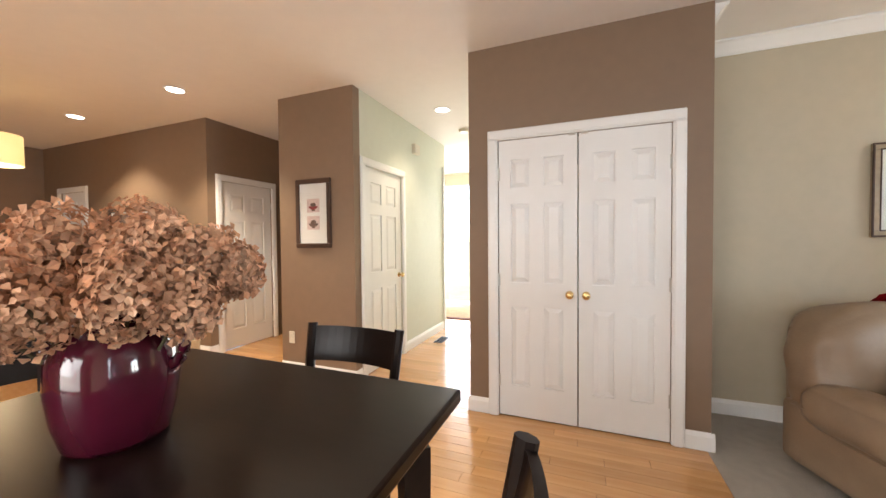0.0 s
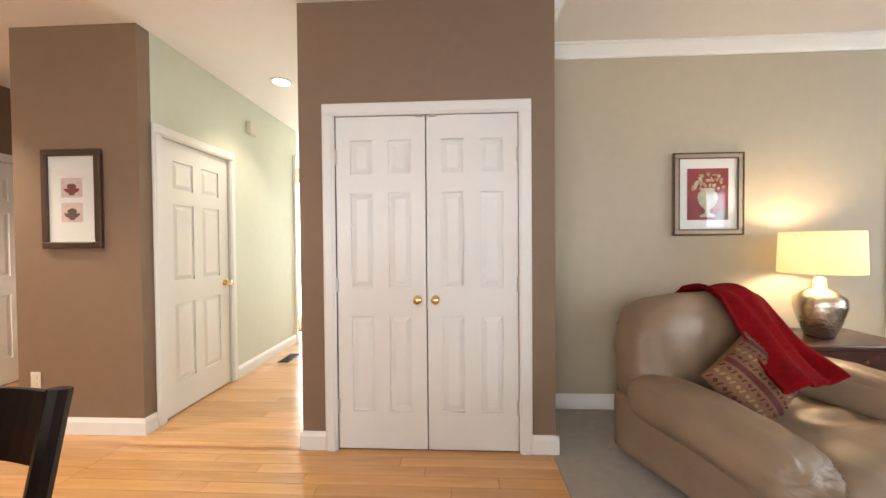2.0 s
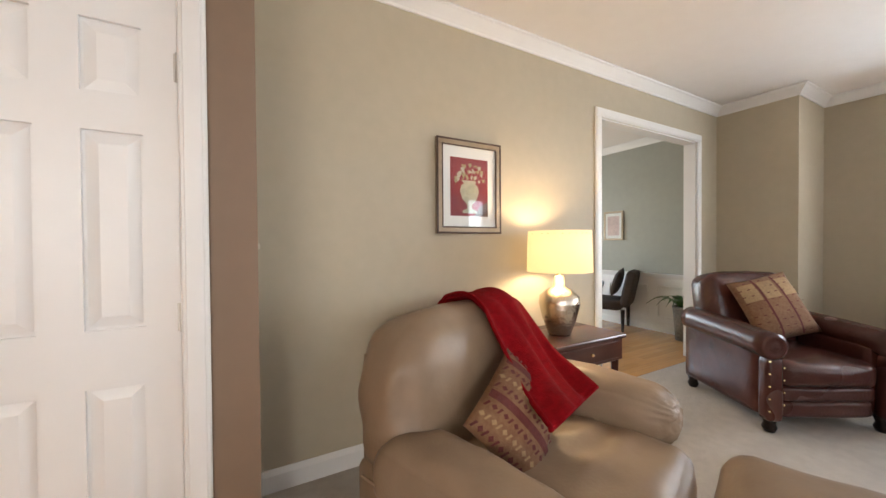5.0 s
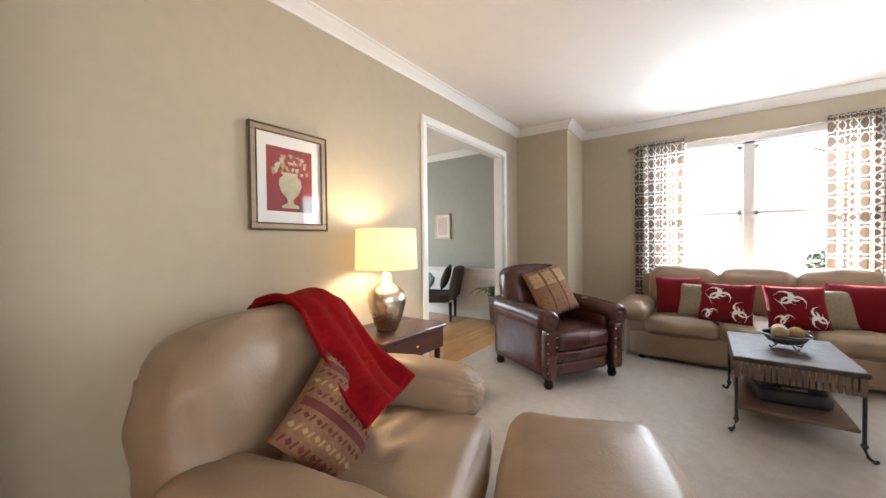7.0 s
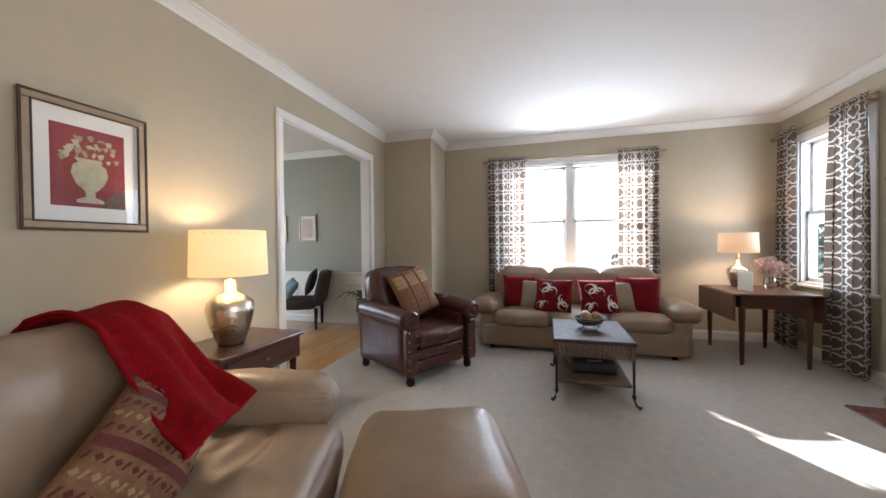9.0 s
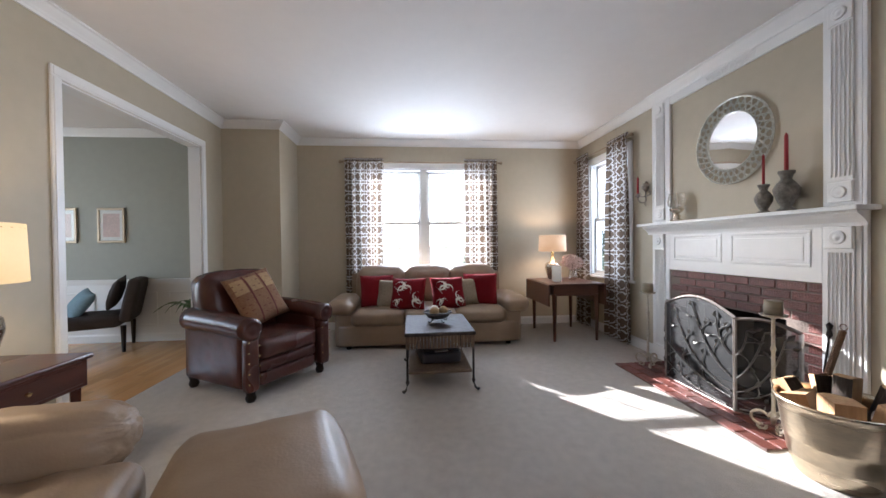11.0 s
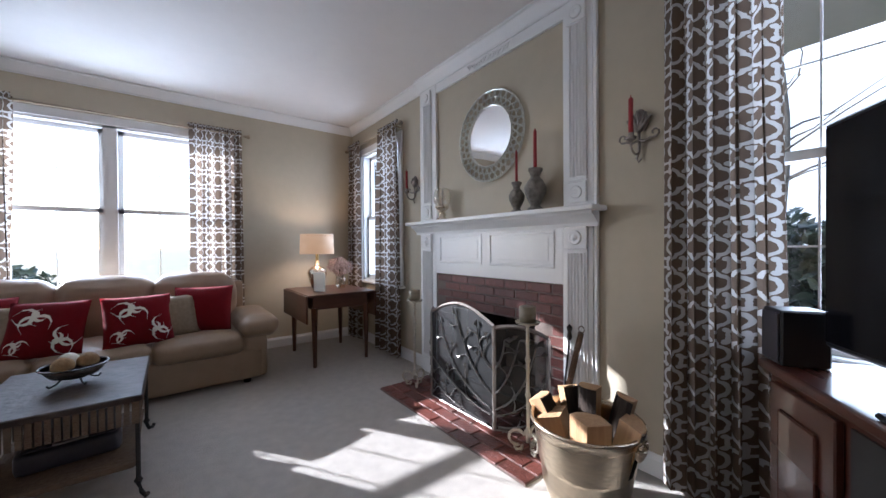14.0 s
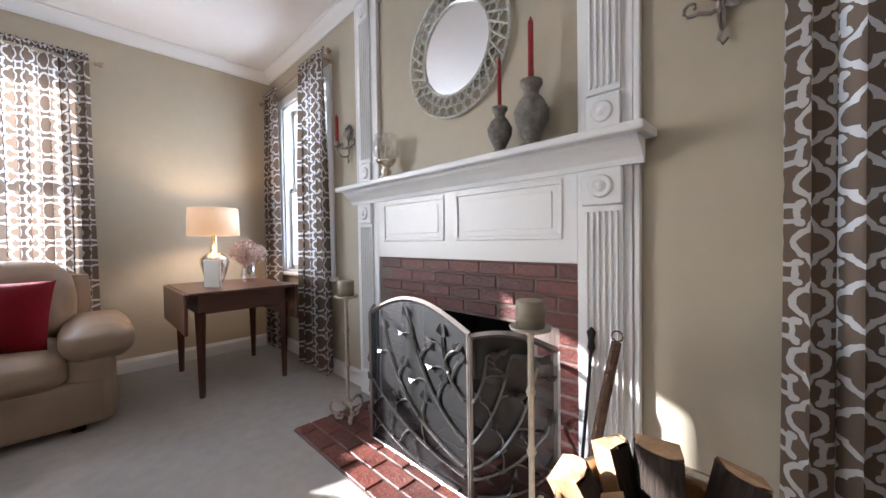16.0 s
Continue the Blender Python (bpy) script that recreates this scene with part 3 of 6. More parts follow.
def panel_door(name, w, m, label, knob_x, hinge_x, knob="knob", h=2.043):
    """A six-panel door of width w; its face looks to -y of m, and it stands with its lower corner at m."""
    d = thing(name, m, label, "door")
    d["kind"] = "structure"
    bm = B(0.003, w - 0.003, 0.012, 0.035, 0.008, h)
    st, mid = 0.11 * w / 0.76 + 0.01, 0.095
    pw = (w - 2 * st - mid) / 2
    cols = ((st, st + pw), (st + pw + mid, w - st))
    rows_ = ((0.24, 0.83), (1.0, 1.58), (1.69, 1.90))
    # stiles and rails stand proud of the panel bed
    for x0, x1 in ((0.003, st), (st + pw, st + pw + mid), (w - st, w - 0.003)):
        box(bm, x0, x1, 0.0, 0.012, 0.008, h)
    for x0, x1 in cols:
        for z0, z1 in ((0.008, 0.24), (0.83, 1.0), (1.58, 1.69), (1.90, h)):
            box(bm, x0, x1, 0.0, 0.012, z0, z1)
    part("slab", bm, WHITE, d)
    for x0, x1 in cols:
        for z0, z1 in rows_:
            pb = bmesh.new()
            g = 0.008
            vs = []
            for (a, yy) in ((g, 0.0115), (g + 0.03, 0.003)):
                vs.append([pb.verts.new(c) for c in ((x0 + a, yy, z0 + a), (x1 - a, yy, z0 + a), (x1 - a, yy, z1 - a), (x0 + a, yy, z1 - a))])
            for k in range(4):
                pb.faces.new((vs[0][k], vs[0][(k + 1) % 4], vs[1][(k + 1) % 4], vs[1][k]))
            pb.faces.new(vs[1])
            part("panel", pb, WHITE, d)
    if knob:
        kb = lathe([(0.026, 0), (0.026, 0.006), (0.010, 0.010), (0.010, 0.028), (0.022, 0.036), (0.027, 0.046), (0.024, 0.058), (0.012, 0.064), (0.0, 0.065)], 20)
        kb.transform(Matrix.Translation((knob_x, 0, 0.93)) @ Matrix.Rotation(radians(90), 4, "X"))
        part("door_knob", kb, BRASS, d, "round brass knob", True)
    for z in (0.27, 1.02, 1.80):
        hb = tube([(hinge_x, -0.006, z - 0.045), (hinge_x, -0.006, z + 0.045)], 0.007)
        box(hb, hinge_x - 0.012, hinge_x + 0.012, -0.003, 0.002, z - 0.044, z + 0.044)
        part("hinge", hb, STEEL, d, "nickel hinge")
    return d


panel_door("closet_door", 0.553, pose(0.797, 3.333, 0), "white six-panel closet door leaf, closed", 0.50, 0.0)
panel_door("closet_door", 0.553, pose(1.352, 3.333, 0), "white six-panel closet door leaf, closed, hinged by the living room", 0.052, 0.553)
structure("door_catches", (lambda bm: [box(bm, 1.29, 1.335, 3.322, 3.332, 2.032, 2.044, 0.002), box(bm, 1.37, 1.415, 3.322, 3.332, 2.032, 2.044, 0.002)][0])(bmesh.new()), STEEL, "small metal ball catches over the closet doors", "catch")
panel_door("hall_door", 0.738, pose(-0.58, 3.621, 0, 0, 0, 90), "white six-panel door, closed, in the hall", 0.68, 0.0)
panel_door("recess_door", 0.718, pose(-2.63, 3.691, 0, 0, 0, 90), "white six-panel door, closed, beside the kitchen", 0.06, 0.718)
panel_door("recess_back_door", 0.74, pose(-2.295, 4.61, 0), "white six-panel door, closed, in the recess", 0.06, 0.74)
panel_door("kitchen_door", 0.612, pose(-5.716, 3.53, 0), "white six-panel door, closed, far in the kitchen", 0.55, 0.0)


def window(name, a0, a1, m, label, units=1, depth=0.15):
    """A double-hung window in an opening from a0 to a1; m maps (along, out of the room, up) to the world."""
    w_ = thing(name, Matrix.Identity(4), label, "window")
    w_["kind"] = "structure"
    z0, z1 = WIN

    def put(nm, bm, mt, lab="", par=w_):
        bm.transform(m)
        bmesh.ops.recalc_face_normals(bm, faces=bm.faces[:])
        return part(nm, bm, mt, par, lab)

    bm = bmesh.new()
    for x0, x1, lo, hi in ((a0 - 0.08, a0, z0 - 0.02, z1), (a1, a1 + 0.08, z0 - 0.02, z1), (a0 - 0.08, a1 + 0.08, z1, z1 + 0.08)):
        box(bm, x0, x1, -0.018, 0, lo, hi, 0.004)
    put("window_casing", bm, WHITE)
    put("window_sill", B(a0 - 0.11, a1 + 0.11, -0.055, 0.02, z0 - 0.03, z0, 0.006), WHITE)
    bm = bmesh.new()
    for x0, x1, lo, hi in ((a0, a0 + 0.02, z0, z1), (a1 - 0.02, a1, z0, z1), (a0, a1, z1 - 0.02, z1), (a0, a1, z0, z0 + 0.02)):
        box(bm, x0, x1, 0.003, depth, lo, hi)
    put("window_frame", bm, WHITE)
    ws = (a1 - a0 - 0.04 - 0.1 * (units - 1)) / units
    mid = 1.53
    for u in range(units):
        x0 = a0 + 0.02 + u * (ws + 0.1)
        x1 = x0 + ws
        if u:
            put("mullion", B(x0 - 0.1, x0, 0.003, depth - 0.01, z0, z1), WHITE)
        for lo, hi, y in ((z0 + 0.02, mid + 0.02, 0.05), (mid - 0.02, z1 - 0.02, 0.09)):
            sb = bmesh.new()
            for p0, p1, q0, q1 in ((x0, x0 + 0.04, lo, hi), (x1 - 0.04, x1, lo, hi), (x0, x1, lo, lo + 0.045), (x0, x1, hi - 0.04, hi)):
                box(sb, p0, p1, y, y + 0.035, q0, q1)
            sash = put("sash", sb, WHITE)
            mb = bmesh.new()
            for k in (1, 2):
                xm = x0 + 0.04 + (ws - 0.08) * k / 3
                box(mb, xm - 0.004, xm + 0.004, y + 0.013, y + 0.021, lo + 0.045, hi - 0.04)
            zm = (lo + hi) / 2
            box(mb, x0 + 0.04, x1 - 0.04, y + 0.0135, y + 0.0205, zm - 0.004, zm + 0.004)
            put("muntin", mb, WHITE, "", sash)
            pane = put("pane", sheet(lambda u, v: Vector((x0 + 0.04 + u * (x1 - x0 - 0.08), y + 0.017, lo + 0.045 + v * (hi - lo - 0.085))), 1, 1), GLASS, "clear glass pane", sash)
            pane.visible_shadow = False
    return w_


window("window_1", 0.50, 2.42, Matrix(((0, 1, 0, 7.42), (1, 0, 0, 0), (0, 0, 1, 0), (0, 0, 0, 1))), "white double window with muntins behind the sofa", 2)
window("window_2", 6.2, 7.1, SOUTH(-0.93), "white double-hung window in the corner")
window("window_3", 2.52, 3.42, SOUTH(-0.93), "white double-hung window beside the television")


def curtain(name, x0, x1, z0, z1, m, label, folds=5, flare=1.0, seed=0, parent=None):
    """A gathered panel hanging from a rod; m maps (along, into the room, up) to the world."""
    c = thing(name, Matrix.Identity(4), label, "curtain", "trellis curtains")
    w = x1 - x0
    rnd = random.Random(seed)
    ph = [rnd.uniform(0, 6.28) for _ in range(4)]

    def at(u, v):
        s = u + 0.02 * math.sin(2 * math.pi * u * 2 + ph[0]) * v
        spread = 1 + (flare - 1) * v
        x = x0 + w / 2 + (s - 0.5) * w * spread
        amp = (0.020 + 0.026 * min(1, 3 * v)) * (0.75 + 0.25 * math.sin(7 * s + ph[3]))
        a = 2 * math.pi * folds * s + ph[1] + 0.9 * math.sin(5 * s + ph[0]) + 0.5 * math.sin(3 * v + ph[2])
        y = 0.067 + amp * math.sin(a) + 0.006 * math.sin(11 * s + 4 * v)
        x += 0.35 * amp * math.sin(2 * a)
        return m @ Vector((x, y, z1 + (z0 - z1) * v))

    bm = sheet(at, folds * 14, 26, uv=lambda u, v: (u * w * 1.8 + seed * 0.37, (1 - v) * (z1 - z0)))
    part("cloth", bm, DRAPE, c, smooth=True)
    # ruffle above the rod pocket
    bm = sheet(lambda u, v: m @ Vector((x0 + w * u, 0.067 + 0.014 * math.sin(u * folds * 25 + 2 * v + ph[0]) * (1 - 0.6 * v), z1 + 0.03 - 0.035 * v)), folds * 16, 3, uv=lambda u, v: (u * w * 1.8, (1 - v) * 0.04))
    part("header_ruffle", bm, DRAPE, c, smooth=True)
    return c


def rod(name, x0, x1, z, m, label):
    r = thing(name, Matrix.Identity(4), label, "curtain rod")
    bm = tube([(x0, 0.065, z), (x1, 0.065, z)], 0.009)
    bm.transform(m)
    part("pole", bm, FRAMEW, r, smooth=True)
    for x, s in ((x0, -1), (x1, 1)):
        bm = lathe([(0.010, 0), (0.018, 0.008), (0.012, 0.018), (0.024, 0.035), (0.020, 0.052), (0.0, 0.06)], 14)
        bm.transform(m @ Matrix.Translation((x, 0.065, z)) @ Matrix.Rotation(radians(90 * s), 4, "Y"))
        part("finial", bm, FRAMEW, r, smooth=True)
        bm = tube([(x - s * 0.06, 0.0, z - 0.01), (x - s * 0.06, 0.065, z - 0.01)], 0.007)
        bm.transform(m)
        part("bracket", bm, FRAMEW, r)


E_IN = Matrix(((0, -1, 0, 7.40), (1, 0, 0, 0), (0, 0, 1, 0), (0, 0, 0, 1)))
S_IN = Matrix(((1, 0, 0, 0), (0, 1, 0, -0.91), (0, 0, 1, 0), (0, 0, 0, 1)))
rod("curtain_rod", 0.36, 2.60, 2.40, E_IN, "slim bronze rod over the double window")
curtain("curtain", 2.04, 2.58, 0.45, 2.425, E_IN, "taupe curtain with white trellis, sunlit, behind the sofa", 5, 1.0, 1)
curtain("curtain", 0.39, 0.87, 0.45, 2.425, E_IN, "taupe curtain with white trellis, sunlit, near the corner", 5, 1.0, 2)
rod("curtain_rod", 6.06, 7.37, 2.43, S_IN, "slim bronze rod over the corner window")
curtain("curtain", 7.02, 7.34, 0.03, 2.455, S_IN, "narrow taupe trellis curtain in the corner", 4, 1.05, 3)
curtain("curtain", 6.08, 6.50, 0.03, 2.455, S_IN, "taupe trellis curtain beside the fireplace", 4, 1.1, 4)
rod("curtain_rod", 2.30, 3.60, 2.43, S_IN, "slim bronze rod over the side window")
curtain("curtain", 3.18, 3.60, 0.03, 2.455, S_IN, "long taupe trellis curtain beside the log bucket", 5, 1.12, 5)
curtain("curtain", 2.32, 2.55, 0.03, 2.455, S_IN, "taupe trellis curtain behind the television", 3, 1.0, 6)

# outdoors
structure("ground", sheet(lambda u, v: Vector((-400 + 800 * u, -400 + 800 * v, -0.45)), 2, 2), GRASS, "winter lawn round the house", "ground")


# Added glowing screen: overbright sky is put in as even pale emission.
SKY_GLOW = glow("pale_sky_glow", (0.86, 0.93, 1.0), 0.42, (0.3, 0.3, 0.3))
structure("backdrop", sheet(lambda u, v: Vector((3 + 90 * math.cos(radians(185 + 160 * u)), 90 * math.sin(radians(185 + 160 * u)), -0.45 + 70 * v)), 32, 1), SKY_GLOW, "glowing pale screen added to whiten the sky beyond the south windows", "backdrop")


def shrub(at, r, h, n, seed):
    s = thing("shrub", pose(*at), "dense evergreen shrub outside the window", "shrub", "shrubs outside")
    rnd = random.Random(seed)
    bm = bmesh.new()
    for _ in range(n):
        d = Vector((rnd.gauss(0, 1), rnd.gauss(0, 1), rnd.gauss(0, 1))).normalized() * rnd.uniform(0.55, 1.05)
        c = Vector((d.x * r, d.y * r, h * 0.5 + d.z * h * 0.5))
        m = Matrix.Translation(c) @ Euler([rnd.uniform(0, 6.28) for _ in range(3)]).to_matrix().to_4x4()
        q = 0.05 + 0.05 * rnd.random()
        bm.faces.new([bm.verts.new(m @ Vector(p)) for p in ((0, -q, 0), (q * 0.5, 0, 0.01), (0, q, 0), (-q * 0.5, 0, 0.01))])
    part("foliage", bm, BUSH, s)
    part("stem", tube([(0, 0, 0), (0.03, 0, h * 0.6)], 0.04, taper=0.02), TRUNK, s)


for i, (x, y, r, h) in enumerate(((2.6, -3.4, 0.9, 2.1), (3.7, -3.7, 0.9, 1.9), (4.2, -4.4, 1.1, 2.1), (1.0, -5.0, 1.2, 2.4), (6.4, -5.0, 1.2, 1.9), (9.5, -3.0, 1.2, 2.0), (13.5, -1.2, 1.2, 1.7), (12.5, 3.6, 1.0, 1.4))):
    shrub((x, y, -0.45), r, h, 2600, i)


def tree(at, h, seed):
    s = thing("tree", pose(*at), "tall bare grey-barked tree outside", "tree", "bare trees outside")
    rnd = random.Random(seed)
    part("trunk", tube([(0.1 * math.sin(k + seed), 0.1 * math.cos(k), h * k / 8) for k in range(9)], 0.2, taper=0.04, seg=9), TRUNK, s)
    bm = bmesh.new()
    for k in range(34):
        z = h * rnd.uniform(0.2, 0.95)
        a, l = rnd.uniform(0, 6.28), rnd.uniform(0.8, 2.4)
        p = Vector((0, 0, z))
        pts = [p]
        for j in range(4):
            a += rnd.uniform(-0.4, 0.4)
            p = p + Vector((math.cos(a) * l / 4, math.sin(a) * l / 4, l * rnd.uniform(0.05, 0.2)))
            pts.append(p)
        tube(pts, 0.035, bm, 4, 0.006)
    part("branches", bm, TRUNK, s)


for i, (x, y) in enumerate(((2.2, -9.5), (5.0, -12.0), (-1.5, -12.0), (8.5, -9.0), (18.0, -6.5), (26.0, -3.0))):
    tree((x, y, -0.45), 9 + i % 3, i)


# ---- fireplace ----
FX = 4.84
fp = thing("fireplace_surround", pose(FX, -0.93, 0), "white painted fireplace surround with fluted pilasters and a mantel shelf", "fireplace")


def fpart(name, bm, mt=WHITE, label="", par=None, smooth=False):
    return part(name, bm, mt, par or fp, label, smooth)


for s in (-1, 1):
    bm = bmesh.new()
    eo = 0.855 if s < 0 else 0.895
    x0, x1 = sorted((s * 0.658, s * eo))
    box(bm, x0, x1, 0.002, 0.035, 0, 1.30, 0.003)
    xo = s * eo
    box(bm, min(xo, xo + s * 0.022), max(xo, xo + s * 0.022), 0.002, 0.028, 0, H - 0.095, 0.004)
    fpart("leg_panel", bm)
    px = s * (0.757 if s < 0 else 0.785)
    bm = bmesh.new()
    box(bm, px - 0.07, px + 0.07, 0.035, 0.047, 0.14, 1.15)
    pil = fpart("fluted_pilaster", bm)
    for k in range(6):
        a = px - 0.058 + k * 0.0215
        fpart("flute", B(a, a + 0.010, 0.047, 0.055, 0.17, 1.13, 0.003), par=pil)
    fpart("plinth", B(px - 0.085, px + 0.085, 0.035, 0.060, 0, 0.14, 0.006))
    fpart("rosette_block", B(px - 0.072, px + 0.072, 0.035, 0.060, 1.152, 1.285, 0.004))
    r = lathe([(0.042, 0), (0.042, 0.006), (0.034, 0.010), (0.026, 0.006), (0.018, 0.006), (0.014, 0.012), (0, 0.014)], 22)
    r.transform(Matrix.Translation((px, 0.060, 1.22)) @ Matrix.Rotation(radians(-90), 4, "X"))
    fpart("rosette", r, smooth=True)
    # upper pilasters on the overmantel
    bm = bmesh.new()
    box(bm, x0, x1, 0.002, 0.028, 1.40, H - 0.095, 0.003)
    fpart("overmantel_stile", bm)
    bm = bmesh.new()
    box(bm, px - 0.06, px + 0.06, 0.028, 0.040, 1.56, 2.50)
    pil = fpart("fluted_pilaster", bm)
    for k in range(5):
        a = px - 0.050 + k * 0.0222
        fpart("flute", B(a, a + 0.010, 0.040, 0.047, 1.58, 2.48, 0.003), par=pil)
    for z in (1.49, 2.55):
        fpart("rosette_block", B(px - 0.062, px + 0.062, 0.028, 0.048, z - 0.06, z + 0.06, 0.004))
        r = lathe([(0.038, 0), (0.038, 0.006), (0.030, 0.010), (0.022, 0.005), (0.014, 0.010), (0, 0.012)], 20)
        r.transform(Matrix.Translation((px, 0.048, z)) @ Matrix.Rotation(radians(-90), 4, "X"))
        fpart("rosette", r, smooth=True)
bm = B(-0.658, 0.658, 0.002, 0.035, 0.935, 1.30)
fpart("frieze_board", bm)
for x0, x1 in ((-0.60, -0.02), (0.06, 0.60)):
    bm = bmesh.new()
    for a, b, c, d in ((x0, x1, 1.03, 1.05), (x0, x1, 1.25, 1.27), (x0, x0 + 0.02, 1.05, 1.25), (x1 - 0.02, x1, 1.05, 1.25)):
        box(bm, a, b, 0.035, 0.042, c, d, 0.003)
    fpart("raised_field", B(x0 + 0.045, x1 - 0.045, 0.035, 0.039, 1.075, 1.225, 0.0015))
    fpart("frieze_panel", bm)
bm = bmesh.new()
prism([(0.035, 1.285), (0.05, 1.285), (0.055, 1.305), (0.085, 1.335), (0.115, 1.355), (0.12, 1.37), (0.035, 1.37)], (-0.895, 0, 0), (0.95, 0, 0), (0, 1), bm)
fpart("bed_moulding", bm)
fpart("mantel_shelf", B(-0.925, 0.985, 0.002, 0.165, 1.37, 1.40, 0.008, 2))
bm = B(-0.658, 0.658, 0.002, 0.022, 2.565, H - 0.095)
prism([(a + 0.02, b) for a, b in CROWN], (-0.91, 0, H), (0.91, 0, H), (0, 1), bm)
fpart("overmantel_head", bm)
bm = bmesh.new()
for k in range(-4, 5):
    c = Vector((k * 0.05, 0.026, 2.605 + 0.008 * math.cos(k * 1.5)))
    tube([c + v for v in arc((0, 0, 0), 0.022 - abs(k) * 0.002, 0, 300, 10)], 0.005, bm, 5)
    tube([c + Vector((0, 0, -0.02)), c + Vector((0.03 * (1 if k > 0 else -1), 0.004, 0.015))], 0.006, bm, 5, 0.002)
fpart("carved_applique", bm, WHITE, "carved scrolling leaf ornament")

structure("firebox", (lambda bm: [box(bm, 4.40, 5.28, -1.62, -1.58, 0, 0.8), box(bm, 4.30, 4.40, -1.62, -1.08, 0, 0.8), box(bm, 5.28, 5.38, -1.62, -1.08, 0, 0.8), box(bm, 4.30, 5.38, -1.62, -1.08, 0.66, 0.8), box(bm, 4.30, 5.38, -1.62, -1.08, -0.05, 0.0)][0])(bmesh.new()), SOOT, "sooty black firebox", "firebox")
face = tagged(new("brick_face"), "red brick face round the firebox", "brickwork", kind="structure")
bm = bmesh.new()
for x0, x1, z0, z1 in ((4.17, 4.40, 0, 0.936), (5.28, 5.51, 0, 0.936), (4.40, 5.28, 0.66, 0.936)):
    box(bm, x0, x1, -0.93, -0.9025, z0, z1)
part("mortar", bm, MORTAR, face)
hearth = tagged(new("hearth"), "flush red brick hearth before the fireplace", "hearth", kind="structure")
part("mortar", B(4.02, 5.53, -0.93, -0.335, -0.014, 0.006), MORTAR, hearth)

# mirror over the mantel
mir = thing("round_mirror", pose(4.83, -0.925, 2.01), "round mirror in an openwork silver mosaic frame", "mirror")
bm = lathe([(0.226, 0.010), (0.0, 0.012)], 48)
bm.transform(Matrix.Rotation(radians(-90), 4, "X"))
part("glass", bm, MIRROR, mir, "silvered mirror glass")
for r, w in ((0.230, 0.008), (0.338, 0.008), (0.284, 0.004)):
    part("ring", tube(arc((0, 0.014, 0), r, 0, 360, 60), w, seg=6), MOSAIC, mir)
for k in range(32):
    a0 = k * 360 / 32
    for s in (-1, 1):
        a, b = radians(a0), radians(a0 + s * 14)
        part("lattice_strip", tube([(0.23 * math.cos(a), 0.012 + 0.003 * s, 0.23 * math.sin(a)), (0.338 * math.cos(b), 0.012 + 0.003 * s, 0.338 * math.sin(b))], 0.0066, seg=4), MOSAIC, mir)


def sconce(x):
    s = thing("wall_sconce", pose(x, -0.93, 1.72), "scrolled pewter wall sconce with a red taper candle", "sconce", "sconces beside the mantel")
    bm = lathe([(0.0, 0.0), (0.026, 0.006), (0.04, 0.03), (0.034, 0.07), (0.016, 0.10), (0.0, 0.105)], 14)
    bm.transform(Matrix.Translation((0, 0.008, 0.04)) @ Matrix.Diagonal((1.15, 0.3, 1.15, 1)))
    part("shell", bm, PEWTER, s, "embossed pewter shell", True)
    for k in range(5):
        a = radians(90 + (k - 2) * 26)
        part("shell_lobe", tube([(0, 0.014, 0.05), (0.055 * math.cos(a), 0.024, 0.06 + 0.05 * math.sin(a)), (0.075 * math.cos(a), 0.014, 0.06 + 0.085 * math.sin(a))], 0.011, seg=6, taper=0.007), PEWTER, s, smooth=True)
    for sg in (-1, 1):
        pts = [Vector((0, 0.014, 0.0)), Vector((sg * 0.03, 0.02, -0.012)), Vector((sg * 0.06, 0.022, 0.0))]
        pts += [Vector((sg * (0.078 + r * math.cos(a)), 0.022, 0.022 + r * math.sin(a))) for r, a in ((0.026 - 0.0022 * q, radians(-110 + 42 * q)) for q in range(9))]
        part("scroll_arm", tube(pts, 0.0065, seg=6, taper=0.004), PEWTER, s, smooth=True)
    part("drop_stem", tube([(0, 0.014, 0.06), (0, 0.016, -0.06), (0.012, 0.018, -0.095), (0.0, 0.02, -0.115), (-0.012, 0.018, -0.10)], 0.007, seg=6, taper=0.004), PEWTER, s, smooth=True)
    part("arm", tube([Vector((0, 0.012, -0.02))] + arc((0, 0.055, -0.03), 0.05, 200, 360, 10, "yz"), 0.006), PEWTER, s)
    part("cup", lathe([(0.004, -0.03), (0.024, -0.012), (0.026, 0.0), (0.014, 0.004), (0.014, 0.02)], 14, at=(0, 0.105, 0)), PEWTER, s)
    part("taper_candle", lathe([(0.012, 0.0), (0.011, 0.18), (0.003, 0.19), (0.002, 0.20)], 12, at=(0, 0.105, 0.01)), WAXRED, s, "red taper candle")


sconce(3.74)
sconce(5.88)


def urn(x, h, taper_h):
    u = thing("stone_urn_candlestick", pose(x, -0.84, 1.40), "weathered stone urn candlestick with a red taper", "candlestick", "urns on the mantel")
    k = h / 0.27
    part("urn", lathe([(0.045, 0), (0.05, 0.012), (0.028, 0.03), (0.045, 0.06), (0.066, 0.11), (0.068, 0.15), (0.05, 0.19), (0.03, 0.215), (0.036, 0.24), (0.046, 0.255), (0.044, 0.27), (0, 0.268)], 20, wobble=0.05), STONE, u, smooth=True)
    u.scale = (k, k, k)
    part("taper_candle", lathe([(0.012, 0.0), (0.011, taper_h / k - 0.02), (0.003, taper_h / k)], 12, at=(0, 0, 0.265)), WAXRED, u, "red taper candle")


